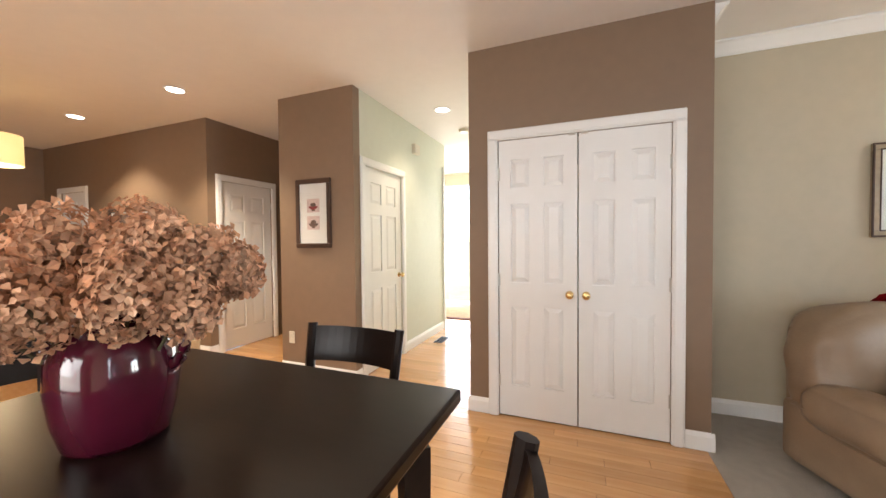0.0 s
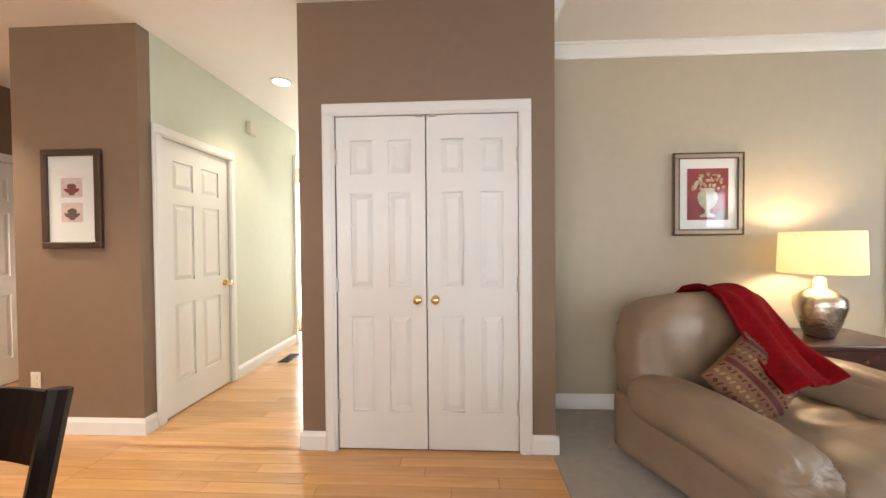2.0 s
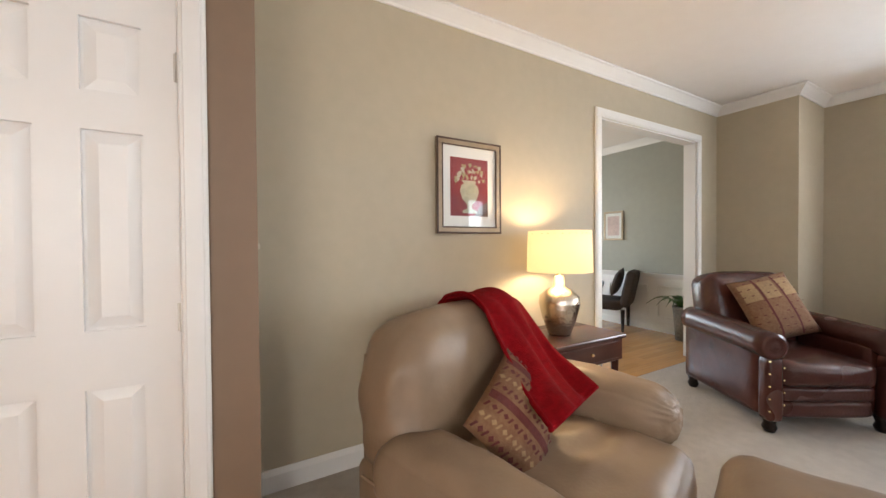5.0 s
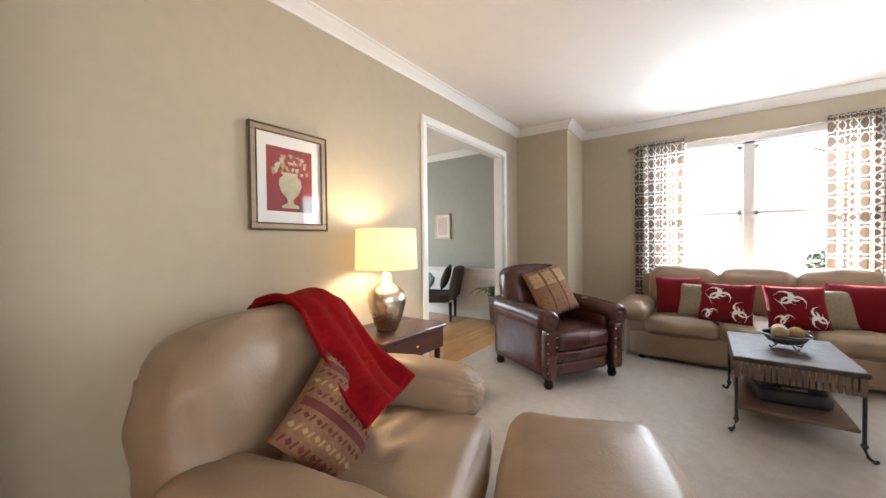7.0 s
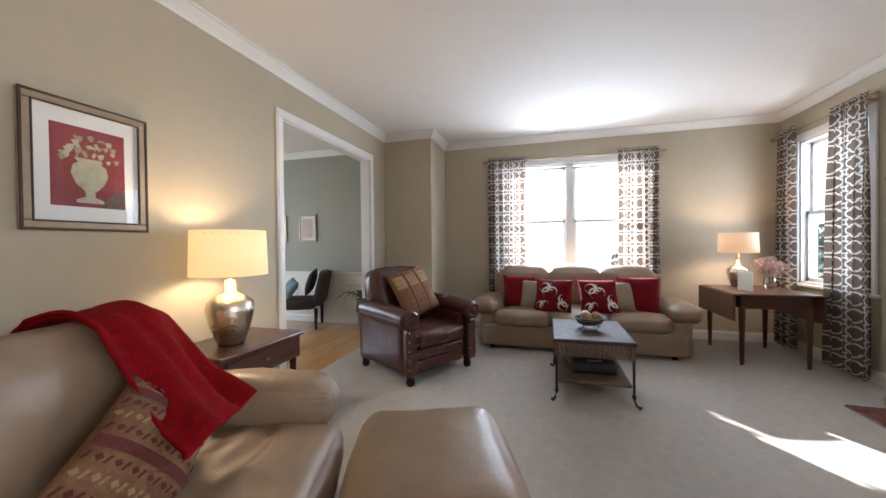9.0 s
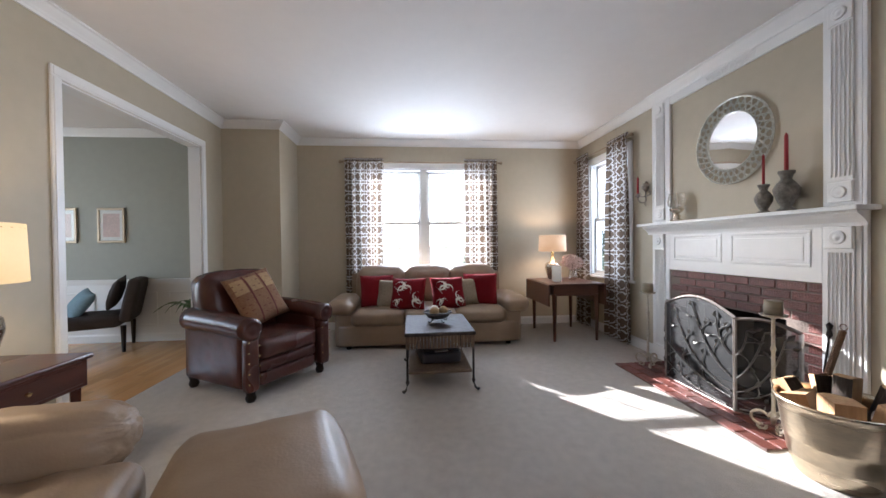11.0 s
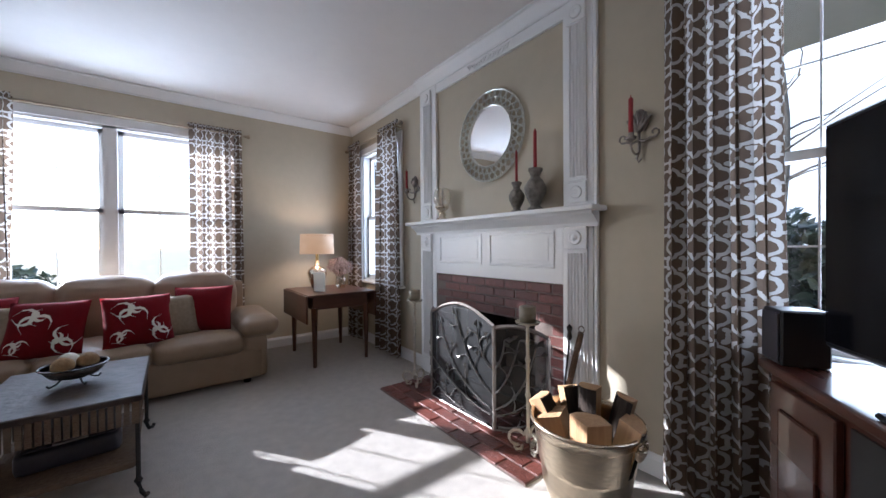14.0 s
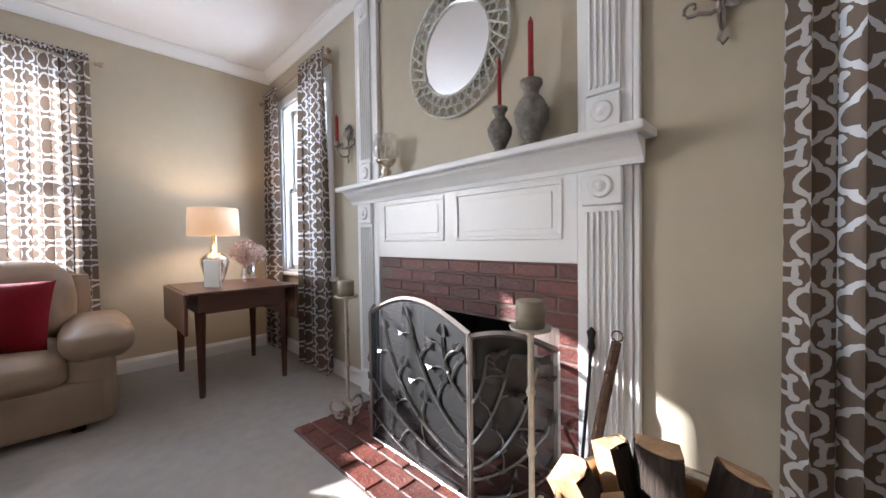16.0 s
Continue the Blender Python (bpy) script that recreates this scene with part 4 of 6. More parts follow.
urn(4.50, 0.205, 0.22)
urn(4.345, 0.27, 0.26)
hu = thing("hurricane_candle_holder", pose(5.33, -0.84, 1.40), "clear glass hurricane on a hammered silver foot", "candle holder")
part("foot", lathe([(0.046, 0), (0.05, 0.01), (0.024, 0.028), (0.034, 0.05), (0.018, 0.07), (0.05, 0.095), (0.062, 0.118), (0, 0.122)], 22), SILVER, hu, smooth=True)
part("glass_chimney", lathe([(0.045, 0.122), (0.070, 0.145), (0.078, 0.18), (0.072, 0.22), (0.062, 0.25), (0.066, 0.265), (0.064, 0.265), (0.059, 0.25), (0.069, 0.22), (0.075, 0.18), (0.067, 0.147), (0.042, 0.124)], 26), VESSEL, hu, "clear blown glass", True)
part("taper_candle", lathe([(0.006, 0.13), (0.005, 0.27), (0.001, 0.275)], 8), IVORY, hu)


def tall_candlestick(x, y, h):
    c = thing("tall_candlestick", pose(x, y, 0.008), "tall distressed cream iron candlestick with a pillar candle", "candlestick", "candlesticks on the hearth")
    part("stem", lathe([(0.012, 0.05), (0.018, 0.10), (0.010, 0.14), (0.010, 0.30), (0.017, 0.32), (0.010, 0.34), (0.010, 0.50), (0.017, 0.52), (0.010, 0.54), (0.010, h - 0.03), (0.02, h - 0.015)], 12), CREAMIRON, c, smooth=True)
    part("drip_pan", lathe([(0.02, h - 0.02), (0.065, h - 0.008), (0.07, h + 0.004), (0.062, h + 0.002), (0, h)], 22), CREAMIRON, c, smooth=True)
    part("pillar_candle", lathe([(0.046, h), (0.048, h + 0.04), (0.047, h + 0.085), (0.042, h + 0.09), (0, h + 0.082)], 22), WAX, c, "banded olive pillar candle", True)
    for k in range(3):
        m = Matrix.Rotation(radians(120 * k + 40), 4, "Z")
        pts = [(0.01, 0, 0.12)] + arc((0.065, 0, 0.075), 0.042, 160, -110, 12) + arc((0.055, 0, 0.025), 0.022, 0, -200, 8)
        part("scroll_leg", tube([m @ Vector(p) for p in pts], 0.009, seg=6), CREAMIRON, c)


tall_candlestick(4.20, -0.58, 0.735)
tall_candlestick(5.41, -0.60, 0.715)

# folding fire screen with three arched panels
scr = thing("fire_screen", pose(4.81, -0.59, 0.008), "three-panel arched iron fire screen with leafy vines", "fire screen")


def screen_panel(m, w, h0, rise0, rise1, name, seed, front=1):
    top = lambda u: h0 + rise0 * (1 - u) + rise1 * u + 0.10 * math.sin(math.pi * u) * (1 if name == "centre_panel" else 0.35)
    edge = [Vector((0, 0, 0)), Vector((0, 0, top(0)))] + [Vector((w * k / 14, 0, top(k / 14))) for k in range(1, 15)] + [Vector((w, 0, 0)), Vector((0, 0, 0))]
    bm = bmesh.new()
    for a, b in zip(edge, edge[1:]):
        tube([a, b], 0.0125, bm, 4)
    bm.transform(m)
    p = part(name, bm, PEWTER, scr)
    bm = sheet(lambda u, v: m @ Vector((w * u, 0.004, 0.012 + v * (top(u) - 0.024))), 14, 1)
    part("mesh_screen", bm, MESHW, p, "fine dark wire mesh")
    k_ = w / 0.67

    def blade(base, ang, ln):
        """A folded leaf with a raised midrib."""
        dd = Vector((math.cos(ang), 0, math.sin(ang))) * ln
        n = Vector((-dd.z, 0, dd.x)).normalized() * ln * 0.32
        lb = bmesh.new()
        for sgn in (-1, 1):
            lb.faces.new([lb.verts.new(m @ q) for q in (base, base + dd * 0.4 + n * sgn + Vector((0, front * 0.012, 0)), base + dd)])
        bmesh.ops.solidify(lb, geom=lb.faces[:], thickness=0.003)
        part("leaf", lb, VINE, p)

    # long stems that rise from one lower corner, each with short side shoots that end in a leaf
    for (ax, az), (bx, bz), (cx, cz) in (((0.02, 0.10), (0.36, 0.12), (0.64, 0.32)), ((0.02, 0.14), (0.42, 0.22), (0.54, 0.60)), ((0.02, 0.24), (0.26, 0.36), (0.36, 0.70)), ((0.05, 0.03), (0.42, 0.02), (0.64, 0.15)), ((0.02, 0.40), (0.13, 0.46), (0.14, 0.63))):
        pts = []
        for j in range(13):
            t_ = j / 12
            x = k_ * ((1 - t_) ** 2 * ax + 2 * t_ * (1 - t_) * bx + t_ * t_ * cx)
            z = (1 - t_) ** 2 * az + 2 * t_ * (1 - t_) * bz + t_ * t_ * cz
            pts.append(Vector((min(x, w - 0.03), front * 0.012, min(z, top(x / w) - 0.08))))
        part("vine", tube([m @ q for q in pts], 0.0085, seg=5, taper=0.0045), VINE, p)
        for n_, (j, side) in enumerate(((4, 1), (6, -1), (8, 1), (10, -1))):
            d = (pts[j + 1] - pts[j - 1]).normalized()
            a = math.atan2(d.z, d.x) + side * 0.55
            l = 0.10 - 0.012 * n_
            shoot = [pts[j] + Vector((math.cos(a + side * 0.5 * q / 4), 0, math.sin(a + side * 0.5 * q / 4))) * l * k_ ** 0.5 * q / 4 for q in range(5)]
            if not (0.03 < shoot[-1].x < w - 0.04 and 0.03 < shoot[-1].z < top(shoot[-1].x / w) - 0.07):
                continue
            part("shoot", tube([m @ q for q in shoot], 0.005, seg=5, taper=0.003), VINE, p)
            blade(shoot[-1], a + side * 0.5, 0.05)
        d = pts[-1] - pts[-2]
        blade(pts[-1], math.atan2(d.z, d.x), 0.06)


screen_panel(pose(-0.335, 0, 0), 0.67, 0.66, 0, 0, "centre_panel", 3)
screen_panel(pose(-0.335, 0, 0, 0, 0, -140) , 0.33, 0.62, 0.03, -0.02, "side_panel", 5, -1)
screen_panel(pose(0.335, 0, 0, 0, 0, -40), 0.33, 0.62, 0.03, -0.02, "side_panel", 7)

poker = thing("fire_poker", pose(4.115, -0.86, 0.008), "black iron poker leaning on the surround", "poker")
part("shaft", tube([(0.03, 0.06, 0.0), (0.0, 0.0, 0.62)], 0.006), IRON, poker)
part("handle", lathe([(0.006, 0.60), (0.015, 0.62), (0.01, 0.65), (0.017, 0.68), (0.0, 0.70)], 10), IRON, poker)
broom = thing("hearth_brush", pose(4.02, -0.79, 0.0), "hearth brush with a twine-wrapped handle", "brush")
part("handle", tube([(0.06, 0.10, 0.1), (0.02, 0.03, 0.45), (-0.01, -0.02, 0.68)], 0.019, taper=0.016, seg=9), TWINE, broom)
part("loop", tube(arc((-0.012, -0.022, 0.70), 0.018, 0, 360, 10), 0.003), TWINE, broom)
part("bristles", lathe([(0.02, 0.12), (0.05, 0.06), (0.06, 0.0)], 12, at=(0.07, 0.11, 0.0)), TWINE, broom)

bk = thing("log_bucket", pose(3.785, -0.475, 0.0), "worn brass bucket filled with split logs", "bucket")
part("pail", lathe([(0.0, 0.004), (0.150, 0.0), (0.162, 0.012), (0.172, 0.05), (0.176, 0.058), (0.180, 0.07), (0.198, 0.18), (0.203, 0.188), (0.206, 0.20), (0.228, 0.345), (0.236, 0.37), (0.247, 0.378), (0.247, 0.392), (0.234, 0.392), (0.222, 0.35), (0.19, 0.1), (0.0, 0.09)], 40), BUCKET, bk, smooth=True)
for s in (-1, 1):
    part("ear", tube(arc((s * 0.252, 0, 0.36), 0.028, 0, 360, 14, "yz"), 0.009), BUCKET, bk)
for s in (-1, 1):
    bm = lathe([(0.0, 0.0), (0.030, 0.004), (0.034, 0.014), (0.020, 0.024), (0.0, 0.028)], 14)
    bm.transform(Matrix.Translation((s * 0.228, 0, 0.33)) @ Matrix.Rotation(radians(90 * s), 4, "Y"))
    part("handle_boss", bm, BUCKET, bk, "cast boss that holds the ring", True)
rnd = random.Random(11)
for k, (x, y, l, r, tx, ty) in enumerate(((0.09, 0.02, 0.46, 0.075, 8, 28), (0.02, 0.06, 0.40, 0.07, 10, 14), (-0.06, 0.08, 0.42, 0.072, 8, -6), (-0.13, -0.01, 0.44, 0.07, -2, -14), (0.0, -0.09, 0.50, 0.07, -10, 4), (0.10, -0.08, 0.47, 0.065, -8, 18), (-0.09, -0.10, 0.50, 0.06, -12, -10))):
    l *= 0.8
    lg = thing("split_log", pose(3.785 + x * 0.72, -0.475 + y * 0.72, 0.13) @ pose(0, 0, -0.035, -tx, ty, 0), "split firewood log with bark, in the brass bucket", "log", "logs in the bucket")
    a0 = rnd.uniform(0, 360)
    pts = [(0.0, 0.0)] + [(r * 1.45 * math.cos(radians(a0 + j * 18)), r * 1.45 * math.sin(radians(a0 + j * 18))) for j in range(7)]
    bm = bmesh.new()
    lo = [bm.verts.new((p[0] - 0.03 * math.cos(radians(a0 + 54)), p[1] - 0.03 * math.sin(radians(a0 + 54)), 0)) for p in pts]
    hi = [bm.verts.new((v.co.x * 1.02, v.co.y * 1.02, l + rnd.uniform(-0.006, 0.006))) for v in lo]
    for j in (0, len(pts) - 1):
        bm.faces.new((lo[j], lo[(j + 1) % len(pts)], hi[(j + 1) % len(pts)], hi[j]))
    bm.faces.new(lo[::-1])
    bm.faces.new(hi)
    part("split_wood", bm, SPLIT, lg)
    bm = bmesh.new()
    n = len(pts)
    g0 = [bm.verts.new((1.03 * (p[0]) - 0.03 * math.cos(radians(a0 + 54)), 1.03 * p[1] - 0.03 * math.sin(radians(a0 + 54)), 0.002)) for p in pts[1:]]
    g1 = [bm.verts.new((v.co.x * 1.02, v.co.y * 1.02, l - 0.004)) for v in g0]
    for j in range(n - 2):
        bm.faces.new((g0[j], g0[j + 1], g1[j + 1], g1[j]))
    bmesh.ops.solidify(bm, geom=bm.faces[:], thickness=-0.005)
    part("bark", bm, BARK, lg)


# ---- seating ----
def pillow(name, m, w, h, t, material, label, motif=None, group="cushions on the sofa", seed=0):
    p = thing(name, m, label, "cushion", group)
    bm = bmesh.new()
    n = 14
    for s in (-1, 1):
        g = [[bm.verts.new((w / 2 * (2 * i / n - 1) * (1 - 0.05 * (1 - abs(2 * j / n - 1) ** 2) * abs(2 * i / n - 1)),
                            s * t / 2 * (max(0, (1 - abs(2 * i / n - 1) ** 2.6) * (1 - abs(2 * j / n - 1) ** 2.6))) ** 0.55 + 0.004 * noise.noise((i * 0.6 + seed, j * 0.6, s)),
                            h / 2 * (2 * j / n - 1) * (1 - 0.05 * (1 - abs(2 * i / n - 1) ** 2) * abs(2 * j / n - 1)))) for j in range(n + 1)] for i in range(n + 1)]
        for i in range(n):
            for j in range(n):
                q = (g[i][j], g[i + 1][j], g[i + 1][j + 1], g[i][j + 1])
                bm.faces.new(q if s < 0 else q[::-1])
    bmesh.ops.remove_doubles(bm, verts=bm.verts[:], dist=0.006)
    part("cover", bm, material, p, smooth=True)

    def skin(x, z, lift):
        q = max(0, (1 - abs(2 * x / w) ** 2.6) * (1 - abs(2 * z / h) ** 2.6)) ** 0.55
        return Vector((x, -t / 2 * q - lift, z))

    if motif == "scroll":
        for cx, cz, rot, k in ((-0.04, 0.07, 20, 1.0), (0.10, -0.09, 140, 0.85), (-0.11, -0.11, 60, 0.6)):
            for j in range(8):
                bm = bmesh.new()
                a = radians(rot + j * 38)
                l = (0.062 if j % 2 else 0.12) * k
                for i in range(5):
                    u0, u1 = i / 5, (i + 1) / 5
                    pts = []
                    for u, sd in ((u0, -1), (u1, -1), (u1, 1), (u0, 1)):
                        aa = a + (1.3 if j % 3 else -1.2) * u * u
                        wd = 0.0115 * k * math.sin(math.pi * min(1, u * 0.85 + 0.12)) * sd
                        pts.append(bm.verts.new(skin(cx + l * u * math.cos(aa) - wd * math.sin(aa), cz + l * u * math.sin(aa) + wd * math.cos(aa), 0.004)))
                    bm.faces.new(pts)
                part("embroidered_petal", bm, IVORY, p, "white embroidered petal")
    if motif == "kilim":
        rows_ = 9
        for j in range(rows_):
            z = h * (-0.44 + 0.88 * j / (rows_ - 1))
            band = j in (3, 7)
            bm = bmesh.new()
            if band:
                for i in range(12):
                    xs = (-0.46 * w + 0.92 * w * i / 12, -0.46 * w + 0.92 * w * (i + 1) / 12)
                    bm.faces.new([bm.verts.new(skin(x, zz, 0.003)) for x, zz in ((xs[0], z - 0.018), (xs[1], z - 0.018), (xs[1], z + 0.018), (xs[0], z + 0.018))])
                part("woven_band", bm, KDARK, p)
            else:
                for i in range(13):
                    x = -0.43 * w + 0.86 * w * i / 12
                    q = 0.012
                    sh = ((x - q, z), (x, z - q), (x + q, z), (x, z + q)) if (i + j) % 2 else ((x - q, z - q * 1.1), (x - q * 0.3, z - q * 1.1), (x + q * 0.6, z + q), (x - q * 0.2, z + q))
                    bm = bmesh.new()
                    bm.faces.new([bm.verts.new(skin(a, b, 0.003)) for a, b in sh])
                    part("woven_motif", bm, KGOLD if j % 2 else KDARK, p)
    if motif == "patch":
        for i in (-1, 1):
            bm = bmesh.new()
            for j in range(10):
                z0, z1 = h * (-0.46 + 0.092 * j), h * (-0.46 + 0.092 * (j + 1))
                bm.faces.new([bm.verts.new(skin(x, z, 0.003)) for x, z in ((i * w * 0.16 - 0.008, z0), (i * w * 0.16 + 0.008, z0), (i * w * 0.16 + 0.008, z1), (i * w * 0.16 - 0.008, z1))])
            part("woven_band", bm, KDARK, p)
        for j in range(9):
            for i in range(8):
                x, z = w * (-0.42 + 0.84 * i / 7), h * (-0.42 + 0.84 * j / 8)
                if (i * 3 + j * 5) % 4:
                    bm = bmesh.new()
                    bm.faces.new([bm.verts.new(skin(a, b, 0.0035)) for a, b in ((x - 0.011, z - 0.003), (x + 0.011, z - 0.003), (x + 0.011, z + 0.003), (x - 0.011, z + 0.003))])
                    part("woven_motif", bm, KDARK, p)
        for i in range(3):
            # pale panels along the upper edge
            x0, x1 = w * (-0.43 + 0.30 * i), w * (-0.19 + 0.30 * i)
            bm = bmesh.new()
            for a in range(4):
                for b in range(4):
                    xa, xb = x0 + (x1 - x0) * a / 4, x0 + (x1 - x0) * (a + 1) / 4
                    za, zb = h * (0.12 + 0.07 * b), h * (0.12 + 0.07 * (b + 1))
                    bm.faces.new([bm.verts.new(skin(*q, 0.0025)) for q in ((xa, za), (xb, za), (xb, zb), (xa, zb))])
            part("woven_panel", bm, KGOLD, p, "sand woven panel")
    return p


def welt(pts, parent, material, r=0.004):
    part("seam", tube(pts, r, seg=5), material, parent)


# sofa under the window, facing -x; local x runs along the seat, -y is the front
so = thing("sofa", pose(6.80, 1.445, 0, 0, 0, -90), "three-seat tan leather sofa with padded arms under the window", "sofa")
part("base", puff(-1.06, 1.06, -0.46, 0.42, 0.035, 0.30, 0.25, 0.01, 0.004, 10), TAN, so, smooth=True)
for k in range(3):
    x = -0.61 + 0.61 * k
    part("seat_cushion", puff(x - 0.305, x + 0.305, -0.50, 0.16, 0.27, 0.455, 0.75, 0.025, 0.008, 10, seed=k), TAN, so, smooth=True)
    part("back_cushion", puff(x - 0.31, x + 0.31, 0.10, 0.40, 0.40, 0.915, 0.7, 0.03, 0.010, 10, seed=k + 5), TAN, so, smooth=True)
part("back_frame", puff(-1.02, 1.02, 0.28, 0.45, 0.05, 0.84, 0.4, 0, 0.003), TAN, so, smooth=True)
for s in (-1, 1):
    part("arm_panel", puff(s * 1.0 - 0.11, s * 1.0 + 0.11, -0.44, 0.42, 0.03, 0.44, 0.4, 0.01, 0.004), TAN, so, smooth=True)
    part("arm_cushion", puff(s * 1.04 - 0.15, s * 1.04 + 0.15, -0.50, 0.30, 0.40, 0.575, 0.9, 0.02, 0.009, 10, seed=s), TAN, so, smooth=True)
    for y in (-0.38, 0.36):
        part("foot", lathe([(0.03, 0), (0.035, 0.045)], 12, at=(s * 0.95, y, 0)), ESPRESSO, so)
sp = lambda y, z, tilt, yaw, x: pose(x, y, z, 0, 0, -90) @ pose(0, 0, 0, -tilt, 0, yaw)
pillow("cushion", sp(2.08, 0.64, 22, 10, 6.66), 0.42, 0.42, 0.15, REDCL, "plain red cotton cushion by the sofa arm", seed=1)
pillow("cushion", sp(1.90, 0.615, 24, -6, 6.57), 0.36, 0.36, 0.13, TAUPE, "taupe chenille cushion among red ones", seed=2)
pillow("cushion", sp(1.70, 0.625, 25, -12, 6.47), 0.42, 0.40, 0.14, REDCL, "red cushion with white embroidered scrolls, leaning", "scroll", seed=3)
pillow("cushion", sp(1.22, 0.625, 25, 10, 6.47), 0.42, 0.40, 0.14, REDCL, "red cushion with white embroidered scrolls, mid sofa", "scroll", seed=4)
pillow("cushion", sp(1.01, 0.615, 24, 8, 6.56), 0.36, 0.36, 0.13, TAUPE, "taupe chenille cushion beside a red one", seed=5)
pillow("cushion", sp(0.80, 0.64, 22, -14, 6.62), 0.44, 0.42, 0.15, REDCL, "plain red cotton cushion in the sofa corner", seed=6)

# oversized chair with ottoman
ch = thing("oversized_armchair", pose(3.13, 3.12, 0, 0, 0, 20), "oversized tan leather armchair with a draped red throw", "armchair")
part("base", puff(-0.52, 0.52, -0.44, 0.46, 0.05, 0.30, 0.25, 0.01, 0.004), TAN, ch, smooth=True)
st_ = puff(-0.36, 0.36, -0.58, 0.26, 0.21, 0.425, 0.75, 0.03, 0.008, 34, freq=7)
for v in st_.verts:
    # sat-in creases that fan out over the top
    if v.co.z > 0.36:
        w_ = math.exp(-((v.co.x - 0.08) / 0.22) ** 2 - ((v.co.y + 0.2) / 0.24) ** 2)
        v.co.z += w_ * (0.013 * math.sin(34 * v.co.y + 9 * v.co.x + 2.5 * noise.noise(v.co * 6)) - 0.012)
part("seat_cushion", st_, TAN, ch, smooth=True)
bk_ = puff(-0.53, 0.53, 0.14, 0.47, 0.30, 0.93, 0.7, 0.03, 0.018, 16, freq=8)
for v in bk_.verts:
    # the padded shoulders slope away at both ends
    e_ = max(0, abs(v.co.x) - 0.24) / 0.29
    v.co.z -= 0.11 * e_ * e_ * max(0, (v.co.z - 0.45) / 0.48)
    # gathers that run down from the middle seam
    v.co.y += 0.012 * math.exp(-((v.co.x + 0.12) / 0.02) ** 2)
bk_.transform(Matrix.Translation((0, 0.3, 0.4)) @ Matrix.Rotation(radians(-8), 4, "X") @ Matrix.Translation((0, -0.3, -0.4)))
part("back_cushion", bk_, TAN, ch, smooth=True)
part("back_panel", puff(-0.50, 0.50, 0.36, 0.48, 0.05, 0.80, 0.4, 0, 0.003), TAN, ch, smooth=True)
for s in (-1, 1):
    part("arm_panel", puff(s * 0.46 - 0.10, s * 0.46 + 0.10, -0.42, 0.44, 0.05, 0.48 if s > 0 else 0.40, 0.4, 0.01, 0.005), TAN, ch, smooth=True)
    bm = puff(s * 0.45 - 0.15, s * 0.45 + 0.15, -0.50, 0.30, 0.36 if s > 0 else 0.31, 0.60 if s > 0 else 0.545, 0.85, 0.02, 0.008, 20, freq=9, seed=s)
    for v in bm.verts:
        f_ = max(0, (0.1 - v.co.y) / 0.6)
        v.co.z -= 0.075 * f_ * f_ * (1 if s < 0 else 0.3)
        v.co.x -= 0.03 if s < 0 else 0
        # leather gathered into pleats at the front end
        if v.co.y < -0.34:
            v.co.y += 0.010 * math.sin(60 * math.atan2(v.co.z - 0.47, v.co.x - s * 0.45) / 2) * min(1, (-0.34 - v.co.y) / 0.1)
    part("arm_cushion", bm, TAN, ch, smooth=True)
    z_ = 0.475 if s > 0 else 0.42
    welt([(s * 0.602 - (0.03 if s < 0 else 0), 0.30 - 0.70 * k / 12, z_ - (0.045 if s < 0 else 0.02) * (k / 12) ** 2) for k in range(13)], ch, TAN, 0.006)
    for y in (-0.36, 0.40):
        part("foot", lathe([(0.03, 0), (0.036, 0.06)], 12, at=(s * 0.43, y, 0)), ESPRESSO, ch)
pillow("kilim_cushion", pose(3.13, 3.12, 0, 0, 0, 20) @ pose(-0.145, -0.05, 0.565, 0, 0, -10) @ pose(0, 0, 0, -30) @ pose(0, 0, 0, 0, 60), 0.35, 0.42, 0.14, KILIM, "rust woven cushion with tribal bands under the throw", "kilim", "cushions on chairs", 9)


def throw_at(u, v):
    # over the top of the back and down over the seat, slanting outwards
    s = v * 1.12
    if s < 0.30:
        y, z = 0.56 - 0.10 * (s / 0.30), 0.72 + 0.20 * math.sin(s / 0.30 * math.pi / 2)
    elif s < 0.52:
        a = (s - 0.30) / 0.22
        y, z = 0.46 - 0.25 * a, 0.935 + 0.03 * math.sin(math.pi * a) - 0.02 * a
    else:
        a = (s - 0.52) / 0.60
        y, z = 0.21 - 0.44 * a, 0.915 - 0.33 * a - 0.05 * math.sin(math.pi * a)
    x = 0.0 + 0.39 * u - 0.21 * max(0, (v - 0.35) / 0.65) ** 1.3
    f = 0.013 * math.sin(9 * u + 5 * v) * (0.4 + v) + 0.016 * noise.noise((u * 5, v * 4, 0)) + 0.012 * v * math.sin(17 * u + 3 * v)
    return Vector((x, y - f * 0.8, z + f + 0.02))


th = thing("throw_blanket", pose(3.13, 3.12, 0, 0, 0, 20), "deep red fleece throw draped over the armchair", "blanket")
part("cloth", sheet(throw_at, 26, 40, 0.012), RED, th, smooth=True)
part("folded_layer", sheet(lambda u, v: throw_at(0.03 + 0.94 * u, 0.02 + 0.955 * v) + Vector((0, -0.004, -0.016)), 22, 34, 0.012), RED, th, smooth=True)
part("hem", tube([throw_at(k / 20, 1.0) for k in range(21)], 0.011, seg=6), RED, th, "rolled fleece hem", True)
ot = thing("ottoman", pose(3.47, 2.20, 0, 0, 0, 20), "tan leather ottoman before the oversized armchair", "ottoman")
part("cushion", puff(-0.37, 0.37, -0.30, 0.30, 0.22, 0.46, 0.7, 0.03, 0.010, 12, freq=6), TAN, ot, smooth=True)
